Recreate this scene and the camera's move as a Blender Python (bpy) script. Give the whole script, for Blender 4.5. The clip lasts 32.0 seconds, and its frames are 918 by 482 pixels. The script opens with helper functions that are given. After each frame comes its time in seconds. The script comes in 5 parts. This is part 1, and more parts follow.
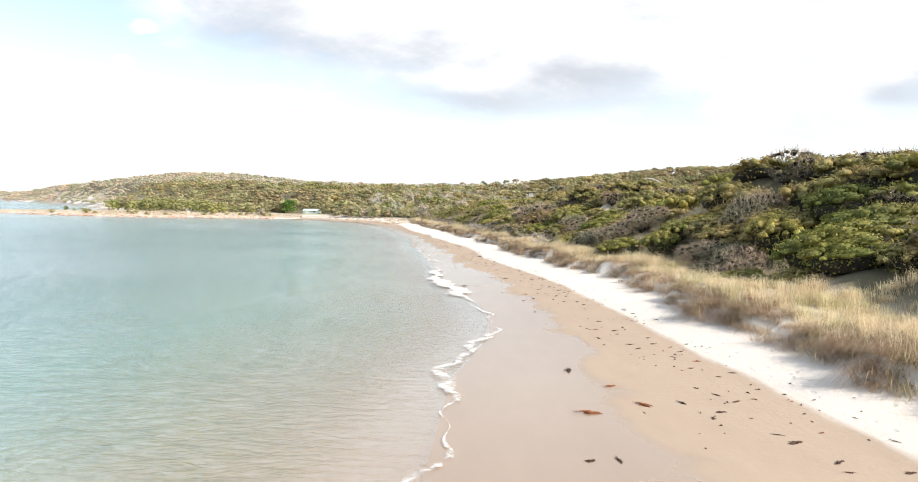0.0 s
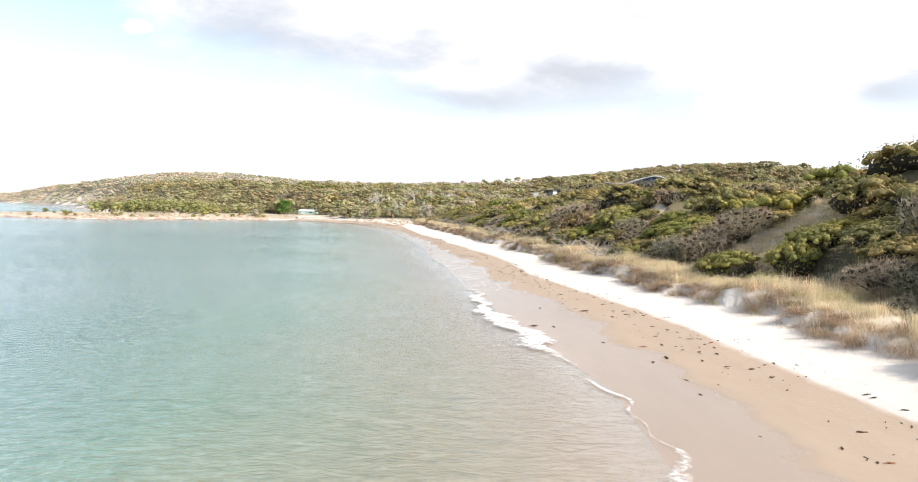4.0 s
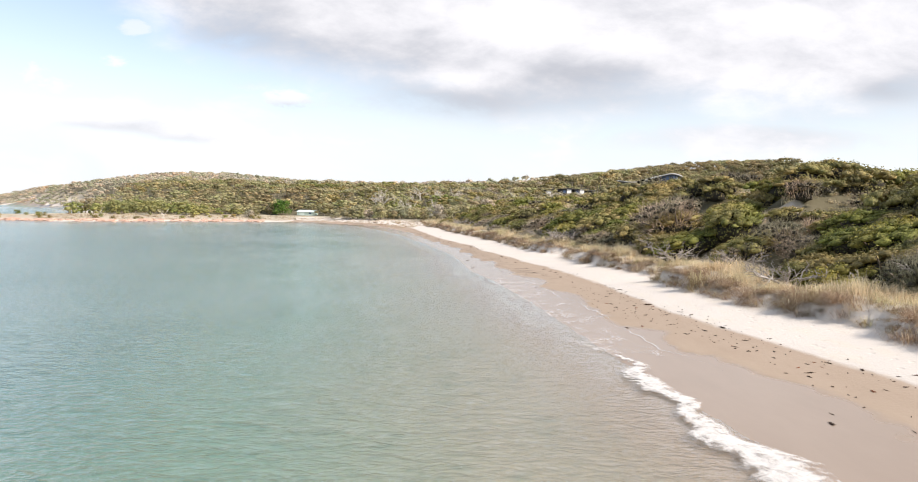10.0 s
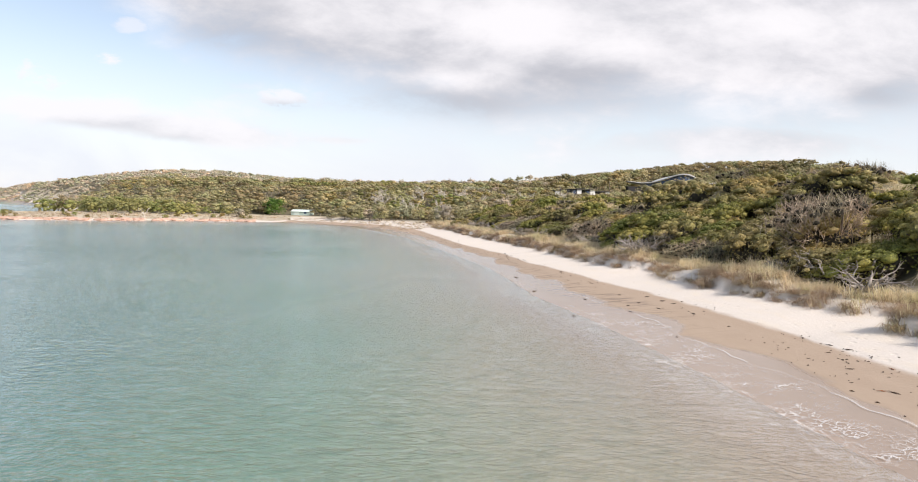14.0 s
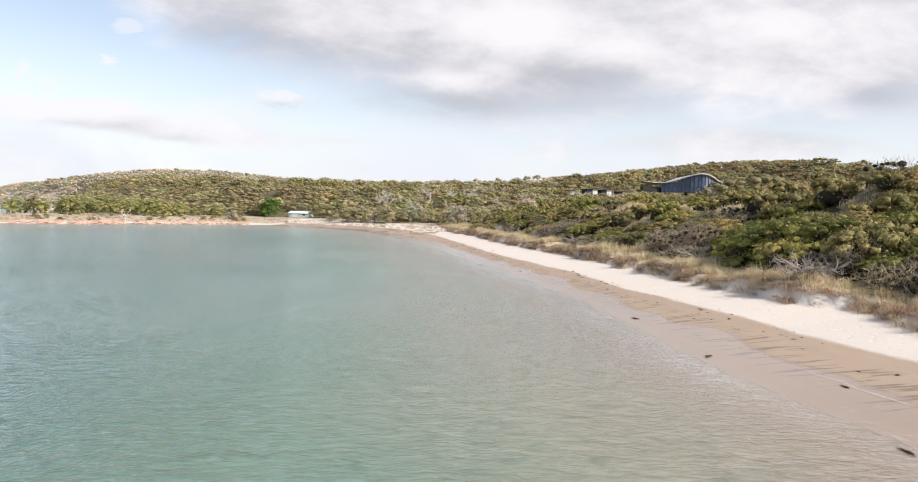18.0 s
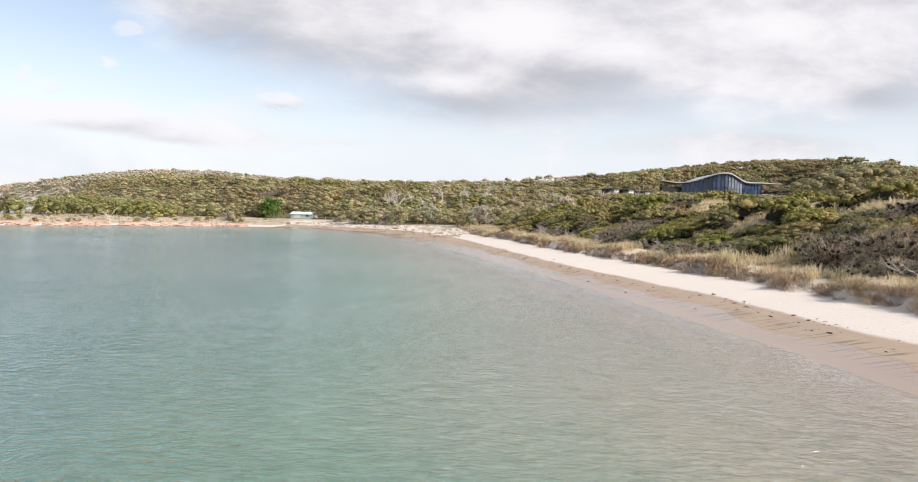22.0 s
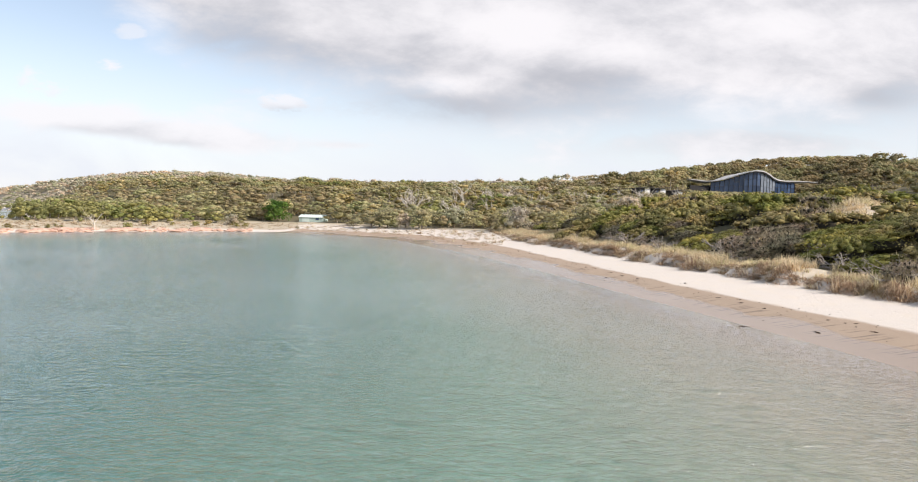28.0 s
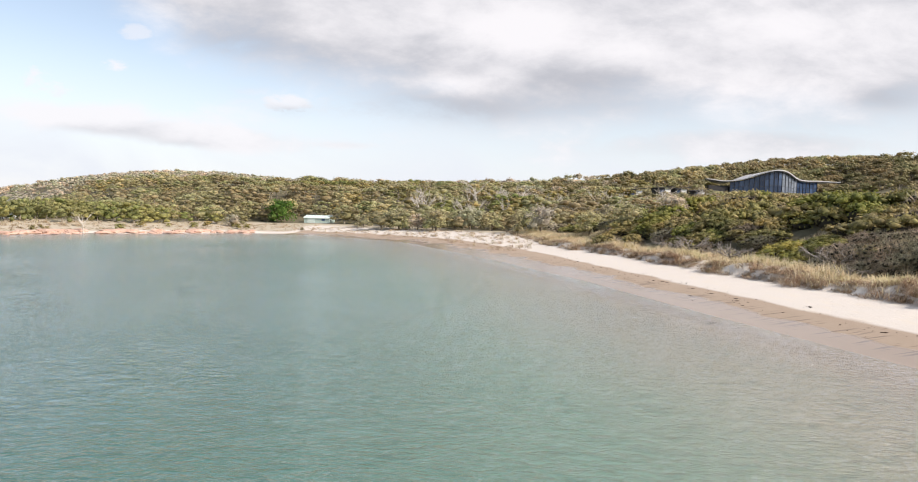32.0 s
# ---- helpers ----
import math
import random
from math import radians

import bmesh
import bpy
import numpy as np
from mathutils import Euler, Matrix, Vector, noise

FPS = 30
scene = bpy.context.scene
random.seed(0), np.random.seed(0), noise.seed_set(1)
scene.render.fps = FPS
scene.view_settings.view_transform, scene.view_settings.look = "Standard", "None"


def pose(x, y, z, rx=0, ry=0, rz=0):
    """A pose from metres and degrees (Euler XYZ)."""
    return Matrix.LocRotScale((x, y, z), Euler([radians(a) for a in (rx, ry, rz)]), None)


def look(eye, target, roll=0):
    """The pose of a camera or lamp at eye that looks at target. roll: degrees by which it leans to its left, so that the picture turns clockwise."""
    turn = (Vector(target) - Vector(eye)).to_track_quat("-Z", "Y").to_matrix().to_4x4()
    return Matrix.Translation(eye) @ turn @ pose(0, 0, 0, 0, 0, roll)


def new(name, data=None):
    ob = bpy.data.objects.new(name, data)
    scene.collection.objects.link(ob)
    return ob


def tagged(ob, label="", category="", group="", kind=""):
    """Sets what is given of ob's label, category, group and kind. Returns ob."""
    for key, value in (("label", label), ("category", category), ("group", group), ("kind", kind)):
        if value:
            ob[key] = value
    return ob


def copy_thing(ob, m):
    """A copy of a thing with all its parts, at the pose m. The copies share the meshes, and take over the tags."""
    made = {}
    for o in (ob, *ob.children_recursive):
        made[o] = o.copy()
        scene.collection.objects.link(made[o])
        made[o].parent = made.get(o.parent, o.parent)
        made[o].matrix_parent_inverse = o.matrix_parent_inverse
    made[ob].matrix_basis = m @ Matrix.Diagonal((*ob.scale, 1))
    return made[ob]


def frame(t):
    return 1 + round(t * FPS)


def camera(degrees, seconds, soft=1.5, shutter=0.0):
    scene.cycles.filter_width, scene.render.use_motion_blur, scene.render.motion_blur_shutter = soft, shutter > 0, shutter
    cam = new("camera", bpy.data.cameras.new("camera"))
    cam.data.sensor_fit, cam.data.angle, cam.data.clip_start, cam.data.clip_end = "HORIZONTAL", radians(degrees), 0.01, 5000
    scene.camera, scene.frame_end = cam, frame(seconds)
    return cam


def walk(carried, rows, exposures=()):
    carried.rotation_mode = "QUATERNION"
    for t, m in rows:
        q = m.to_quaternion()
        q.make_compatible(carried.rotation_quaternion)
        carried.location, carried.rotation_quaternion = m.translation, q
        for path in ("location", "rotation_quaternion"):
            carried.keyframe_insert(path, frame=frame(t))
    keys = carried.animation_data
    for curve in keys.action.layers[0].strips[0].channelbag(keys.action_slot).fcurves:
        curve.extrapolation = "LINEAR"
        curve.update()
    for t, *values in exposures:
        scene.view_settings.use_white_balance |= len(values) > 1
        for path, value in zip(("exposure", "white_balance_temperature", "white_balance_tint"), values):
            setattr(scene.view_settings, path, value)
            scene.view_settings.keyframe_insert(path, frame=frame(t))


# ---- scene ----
cam = camera(72.0, 32.0, 1.0)
PATH = [
    (0, (2.859, 1.99, 5.342), (2.879, 3.988, 5.251), 1.9),
    (1, (2.007, 5.705, 5.441), (2.033, 7.703, 5.35), 1.8),
    (2, (1.166, 9.345, 5.515), (1.197, 11.342, 5.424), 1.8),
    (3, (0.399, 12.806, 5.52), (0.433, 14.804, 5.429), 1.8),
    (4, (-0.57, 15.891, 5.668), (-0.537, 17.889, 5.574), 1.6),
    (4.5, (-1.086, 17.429, 5.685), (-1.062, 19.427, 5.591), 1.6),
    (6.5, (-2.463, 24.212, 5.456), (-2.434, 26.21, 5.364), 1.5),
    (7, (-2.847, 25.922, 5.384), (-2.816, 27.919, 5.293), 1.6),
    (8, (-3.715, 29.06, 5.344), (-3.682, 31.057, 5.254), 1.5),
    (9, (-4.421, 32.433, 5.33), (-4.387, 34.431, 5.24), 1.5),
    (10, (-5.293, 36.003, 5.498), (-5.256, 38.001, 5.405), 1.4),
    (11, (-6.362, 40.003, 5.527), (-6.321, 42.0, 5.433), 1.4),
    (12, (-7.382, 44.353, 5.413), (-7.336, 46.35, 5.321), 1.5),
    (13, (-8.358, 48.938, 5.28), (-8.306, 50.936, 5.191), 1.7),
    (14, (-9.286, 53.705, 5.344), (-9.233, 55.702, 5.254), 1.8),
    (14.5, (-9.743, 56.209, 5.388), (-9.69, 58.206, 5.298), 1.8),
    (16.5, (-11.922, 65.387, 5.456), (-11.865, 67.384, 5.37), 1.8),
    (17, (-12.472, 67.786, 5.469), (-12.414, 69.784, 5.383), 1.8),
    (18, (-13.698, 72.343, 5.48), (-13.638, 74.34, 5.393), 1.8),
    (19, (-14.967, 77.102, 5.453), (-14.909, 79.099, 5.367), 1.7),
    (20, (-16.164, 82.01, 5.329), (-16.107, 84.007, 5.244), 1.7),
    (21, (-17.182, 86.359, 5.181), (-17.126, 88.357, 5.098), 1.8),
    (22, (-18.498, 90.127, 4.984), (-18.439, 92.125, 4.903), 1.8),
    (23, (-19.589, 93.719, 4.771), (-19.533, 95.717, 4.692), 1.7),
    (24, (-20.723, 97.225, 4.813), (-20.669, 99.223, 4.733), 1.7),
    (25, (-21.511, 100.936, 4.818), (-21.459, 102.933, 4.737), 1.6),
    (25.5, (-21.985, 102.624, 4.828), (-21.932, 104.622, 4.746), 1.6),
    (27.5, (-24.296, 107.93, 5.191), (-24.243, 109.927, 5.113), 1.6),
    (28, (-24.644, 109.279, 5.213), (-24.594, 111.277, 5.135), 1.5),
    (29, (-25.401, 111.99, 5.315), (-25.353, 113.988, 5.237), 1.5),
    (30, (-26.122, 114.744, 5.318), (-26.076, 116.742, 5.24), 1.5),
    (31, (-26.736, 117.599, 5.343), (-26.694, 119.597, 5.265), 1.5),
    (32, (-27.376, 120.106, 5.278), (-27.338, 122.104, 5.201), 1.6),
]
EXPOSURES = [(0, 0.53, 6550, 10), (3, 0.55, 6550, 11), (5, 0.56, 6550, 12), (7, 0.48, 6600, 12), (9, 0.34, 6600, 13), (13, 0.15, 6650, 15), (32, 0.11, 6650, 14.5)]
walk(cam, [(t, look(eye, target, roll)) for t, eye, target, roll in PATH], EXPOSURES)

# ---------------------------------------------------------------- light
SUN_EL, SUN_AZ = 37.0, 121.0      # height over the horizon, compass bearing from +y towards +x
world = bpy.data.worlds.new("sky_world")
scene.world = world
world.use_nodes = True


def sky_nodes():
    nt = world.node_tree
    nt.nodes.clear()
    N = nt.nodes.new
    L = nt.links.new

    def math_node(op, a, b=None, c=None):
        n = N("ShaderNodeMath")
        n.operation = op
        for i, v in enumerate((a, b, c)):
            if v is None:
                continue
            if isinstance(v, (int, float)):
                n.inputs[i].default_value = v
            else:
                L(v, n.inputs[i])
        return n.outputs[0]

    def ramp(v, stops):
        n = N("ShaderNodeMapRange")
        n.interpolation_type = "SMOOTHSTEP"
        L(v, n.inputs[0])
        n.inputs[1].default_value, n.inputs[2].default_value, n.inputs[3].default_value, n.inputs[4].default_value = stops
        return n.outputs[0]

    sky = N("ShaderNodeTexSky")
    sky.sky_type, sky.sun_disc = "NISHITA", False
    sky.sun_elevation, sky.sun_rotation = radians(SUN_EL), radians(SUN_AZ)
    sky.air_density, sky.dust_density, sky.ozone_density = 1.0, 0.6, 1.0
    co = N("ShaderNodeTexCoord").outputs["Generated"]
    sep = N("ShaderNodeSeparateXYZ")
    L(co, sep.inputs[0])
    x, y, z = sep.outputs
    zz = math_node("MAXIMUM", z, 0.0)
    # a cloud layer seen from below: directions projected on a level sheet
    den = math_node("ADD", zz, 0.3)
    u = math_node("DIVIDE", x, den)
    v = math_node("DIVIDE", y, den)
    com = N("ShaderNodeCombineXYZ")
    L(u, com.inputs[0]), L(v, com.inputs[1])

    def cloud_noise(scale, detail, rough, off, distort=0.3):
        m = N("ShaderNodeMapping")
        L(com.outputs[0], m.inputs[0])
        m.inputs["Location"].default_value = off
        n = N("ShaderNodeTexNoise")
        L(m.outputs[0], n.inputs["Vector"])
        n.inputs["Scale"].default_value, n.inputs["Detail"].default_value = scale, detail
        n.inputs["Roughness"].default_value, n.inputs["Distortion"].default_value = rough, distort
        return n.outputs[0]

    big = cloud_noise(0.95, 6, 0.52, (3.1, 1.7, 0.0))
    shade = cloud_noise(2.2, 7, 0.56, (7.3, 4.1, 2.0), 0.2)
    thin = cloud_noise(2.1, 6, 0.58, (1.3, 9.1, 5.0))
    # over the bay: bearing r and height e of a direction, clouds drawn out level
    ahead = math_node("MAXIMUM", y, 0.05)
    r = math_node("DIVIDE", x, ahead)
    e = math_node("DIVIDE", z, ahead)
    flat = N("ShaderNodeCombineXYZ")
    L(r, flat.inputs[0]), L(math_node("MULTIPLY", e, 2.1), flat.inputs[1])

    def bank(scale, detail, rough, off, distort=0.25):
        m = N("ShaderNodeMapping")
        L(flat.outputs[0], m.inputs[0])
        m.inputs["Location"].default_value = off
        n = N("ShaderNodeTexNoise")
        L(m.outputs[0], n.inputs["Vector"])
        n.inputs["Scale"].default_value, n.inputs["Detail"].default_value = scale, detail
        n.inputs["Roughness"].default_value, n.inputs["Distortion"].default_value = rough, distort
        return math_node("SUBTRACT", n.outputs[0], 0.5)

    def swell(cx, cz, w, h, tilt=0.0):
        """A soft round region of the sky, 1 in its middle."""
        dx = math_node("SUBTRACT", r, cx)
        dz = math_node("SUBTRACT", e, cz)
        if tilt:
            dz = math_node("MULTIPLY_ADD", dx, -tilt, dz)
        dx, dz = math_node("DIVIDE", dx, w), math_node("DIVIDE", dz, h)
        d2 = math_node("ADD", math_node("MULTIPLY", dx, dx), math_node("MULTIPLY", dz, dz))
        return math_node("EXPONENT", math_node("MULTIPLY", d2, -1.0))

    def total(rows):
        s = 0.0
        for k, *q in rows:
            s = math_node("MULTIPLY_ADD", swell(*q), k, s)
        return s

    coarse, fine, wisp = bank(5.0, 9, 0.6, (2.0, 5.0, 1.0)), bank(13.0, 8, 0.62, (4.0, 1.0, 3.0)), bank(3.2, 8, 0.55, (8.0, 3.0, 6.0), 0.6)
    # ragged underside of the great cloud deck
    rim = N("ShaderNodeValToRGB")
    el = rim.color_ramp.elements
    stops = ((-0.80, 0.42), (-0.53, 0.335), (-0.41, 0.25), (-0.30, 0.228), (-0.14, 0.192), (-0.06, 0.163), (0.07, 0.138), (0.2, 0.15), (0.33, 0.172), (0.5, 0.15), (0.8, 0.175))
    while len(el) < len(stops):
        el.new(0.5)
    for q, (a, c) in zip(el, stops):
        q.position, q.color = (a + 0.8) / 1.6, (c, c, c, 1)
    L(math_node("MULTIPLY_ADD", r, 0.625, 0.5), rim.inputs[0])
    over = math_node("SUBTRACT", e, rim.outputs[0])
    over = math_node("ADD", over, math_node("MULTIPLY_ADD", coarse, 0.13, math_node("MULTIPLY", fine, 0.07)))
    deck = ramp(over, (-0.05, 0.075, 0.0, 1.0))
    # a thin low bank over the open sea, and a few streaks
    band = math_node("ADD", total(((0.95, -0.56, 0.137, 0.2, 0.026, -0.085), (0.6, -0.36, 0.108, 0.16, 0.02, -0.06), (0.42, -0.16, 0.107, 0.05, 0.006), (0.5, 0.3, 0.11, 0.4, 0.035), (0.6, 0.52, 0.135, 0.2, 0.03),
                                   (0.42, -0.30, 0.175, 0.1, 0.04), (0.4, -0.12, 0.17, 0.12, 0.03))),
                     math_node("MULTIPLY_ADD", coarse, 1.3, math_node("MULTIPLY", fine, 0.8)))
    band = ramp(band, (0.22, 0.85, 0.0, 0.85))
    front = math_node("MAXIMUM", deck, band)
    veil = math_node("MULTIPLY", ramp(z, (0.03, 0.26, 0.95, 0.13)), ramp(wisp, (-0.25, 0.3, 0.8, 1.1)))
    # small fair-weather puffs over the sea
    for cx, cz, w, h, k in ((-0.487, 0.272, 0.022, 0.009, 0.5), (-0.522, 0.217, 0.024, 0.009, 0.95), (-0.625, 0.192, 0.04, 0.015, 0.9),
                            (-0.252, 0.168, 0.036, 0.014, 0.75)):
        dx = math_node("DIVIDE", math_node("SUBTRACT", r, cx), w)
        dz = math_node("DIVIDE", math_node("SUBTRACT", e, cz), h)
        d2 = math_node("ADD", math_node("MULTIPLY", dx, dx), math_node("MULTIPLY", dz, dz))
        d3 = math_node("ADD", d2, math_node("MULTIPLY_ADD", fine, 11.0, math_node("MULTIPLY", coarse, 5.0)))
        front = math_node("MAXIMUM", front, ramp(d3, (1.5, -0.9, 0.0, k)))
    # broken cloud overhead and behind
    cover = math_node("ADD", big, math_node("MULTIPLY", math_node("SUBTRACT", thin, 0.5), 0.3))
    cover = math_node("SUBTRACT", cover, math_node("MULTIPLY", ramp(y, (0.25, -0.35, 0.0, 1.0)), 0.16))
    rest = ramp(cover, (0.38, 0.66, 0.0, 1.0))
    facing = math_node("MULTIPLY", ramp(y, (0.35, 0.6, 0.0, 1.0)), ramp(z, (0.6, 0.4, 0.0, 1.0)))
    mask = math_node("ADD", math_node("MULTIPLY", front, facing), math_node("MULTIPLY", rest, math_node("SUBTRACT", 1.0, facing)))
    tops = total(((0.28, 0.55, 0.205, 0.16, 0.035), (0.42, 0.12, 0.297, 0.10, 0.035), (0.3, 0.30, 0.268, 0.08, 0.022), (0.3, 0.0, 0.207, 0.045, 0.014), (0.36, 0.44, 0.172, 0.06, 0.018), (0.2, 0.55, 0.31, 0.2, 0.05), (0.12, -0.12, 0.31, 0.14, 0.05), (0.45, -0.25, 0.178, 0.05, 0.014), (0.4, -0.56, 0.15, 0.25, 0.03), (0.5, -0.56, 0.22, 0.14, 0.04), (0.4, -0.48, 0.28, 0.05, 0.03), (0.25, 0.0, 0.07, 0.9, 0.06)))
    bases = total(((-0.3, -0.35, 0.262, 0.10, 0.03), (-0.2, -0.2, 0.243, 0.1, 0.03), (-0.45, 0.0, 0.168, 0.14, 0.024), (-0.24, 0.2, 0.222, 0.1, 0.03), (-0.42, 0.68, 0.205, 0.07, 0.02), (-0.16, 0.28, 0.178, 0.12, 0.02), (-0.2, -0.56, 0.12, 0.1, 0.01), (-0.16, -0.43, 0.1, 0.06, 0.008), (-0.3, -0.248, 0.155, 0.03, 0.008)))
    lit = math_node("ADD", tops, bases)
    ahead_bright = math_node("ADD", math_node("ADD", 0.5, math_node("MULTIPLY_ADD", coarse, 0.95, math_node("MULTIPLY", fine, 0.4))), lit)
    bright = math_node("ADD", math_node("MULTIPLY", ahead_bright, facing), math_node("MULTIPLY", shade, math_node("SUBTRACT", 1.0, facing)))
    cloud = N("ShaderNodeMixRGB")
    L(ramp(bright, (0.12, 0.88, 0.0, 1.0)), cloud.inputs[0])
    cloud.inputs[1].default_value = (4.7, 5.0, 5.5, 1)
    cloud.inputs[2].default_value = (8.7, 8.85, 9.1, 1)
    mix = N("ShaderNodeMixRGB")
    L(mask, mix.inputs[0])
    gain = N("ShaderNodeMixRGB")
    gain.blend_type = "MULTIPLY"
    gain.inputs[0].default_value = 1.0
    gain.inputs[2].default_value = (2.0, 1.8, 1.6, 1)
    L(sky.outputs[0], gain.inputs[1])
    hazy = N("ShaderNodeMixRGB")
    L(veil, hazy.inputs[0]), L(gain.outputs[0], hazy.inputs[1])
    hazy.inputs[2].default_value = (7.5, 8.15, 8.9, 1)
    L(hazy.outputs[0], mix.inputs[1])
    L(cloud.outputs[0], mix.inputs[2])
    bg = N("ShaderNodeBackground")
    bg.inputs[1].default_value = 0.1
    L(mix.outputs[0], bg.inputs[0])
    out = N("ShaderNodeOutputWorld")
    L(bg.outputs[0], out.inputs[0])


sky_nodes()
sun = new("sun", bpy.data.lights.new("sun", "SUN"))
sun.data.energy, sun.data.angle, sun.data.color = 4.6, radians(0.6), (1.0, 0.94, 0.855)
sun_way = Vector((math.sin(radians(SUN_AZ)) * math.cos(radians(SUN_EL)), math.cos(radians(SUN_AZ)) * math.cos(radians(SUN_EL)), math.sin(radians(SUN_EL))))
sun.matrix_world = look(sun_way * 200, (0, 0, 0))


# ---------------------------------------------------------------- materials
def material(name, rough=0.8, spec=0.3):
    m = bpy.data.materials.new(name)
    m.use_nodes = True
    b = m.node_tree.nodes["Principled BSDF"]
    b.inputs["Roughness"].default_value = rough
    b.inputs["Specular IOR Level"].default_value = spec
    return m, m.node_tree, b


class Tree:
    """Short ways to add nodes to a material."""

    def __init__(self, nt):
        self.nt = nt
        self.pos = self.node("ShaderNodeNewGeometry").outputs["Position"]

    def node(self, kind):
        return self.nt.nodes.new(kind)

    def link(self, a, b):
        self.nt.links.new(a, b)

    def noise(self, scale, detail=4, rough=0.55, distort=0.0, squash=None):
        n = self.node("ShaderNodeTexNoise")
        src = self.pos
        if squash:
            m = self.node("ShaderNodeMapping")
            self.link(src, m.inputs[0])
            m.inputs["Scale"].default_value = squash
            src = m.outputs[0]
        self.link(src, n.inputs["Vector"])
        n.inputs["Scale"].default_value, n.inputs["Detail"].default_value = scale, detail
        n.inputs["Roughness"].default_value, n.inputs["Distortion"].default_value = rough, distort
        return n.outputs[0]

    def math(self, op, a, b=None, c=None):
        n = self.node("ShaderNodeMath")
        n.operation = op
        for i, v in enumerate((a, b, c)):
            if v is None:
                continue
            if isinstance(v, (int, float)):
                n.inputs[i].default_value = v
            else:
                self.link(v, n.inputs[i])
        return n.outputs[0]

    def range(self, v, a, b, c=0.0, d=1.0, smooth=True):
        n = self.node("ShaderNodeMapRange")
        if smooth:
            n.interpolation_type = "SMOOTHSTEP"
        self.link(v, n.inputs[0])
        for i, q in enumerate((a, b, c, d)):
            n.inputs[i + 1].default_value = q
        return n.outputs[0]

    def mix(self, f, a, b, kind="MIX"):
        n = self.node("ShaderNodeMixRGB")
        n.blend_type = kind
        for i, v in enumerate((f, a, b)):
            if isinstance(v, (int, float)):
                n.inputs[i].default_value = v
            elif isinstance(v, tuple):
                n.inputs[i].default_value = (*v, 1)
            else:
                self.link(v, n.inputs[i])
        return n.outputs[0]

    def ramp(self, v, stops):
        n = self.node("ShaderNodeValToRGB")
        e = n.color_ramp.elements
        while len(e) < len(stops):
            e.new(0.5)
        for i, (p, c) in enumerate(stops):
            e[i].position, e[i].color = p, (*c, 1)
        self.link(v, n.inputs[0])
        return n.outputs[0]

    def bump(self, v, strength, dist, into):
        n = self.node("ShaderNodeBump")
        n.inputs["Strength"].default_value, n.inputs["Distance"].default_value = strength, dist
        self.link(v, n.inputs["Height"])
        self.link(n.outputs[0], into)
        return n

    def island(self):
        return self.node("ShaderNodeNewGeometry").outputs["Random Per Island"]

    def rand(self):
        return self.node("ShaderNodeObjectInfo").outputs["Random"]

    def attribute(self, name):
        n = self.node("ShaderNodeAttribute")
        n.attribute_name = name
        return n.outputs["Fac"]


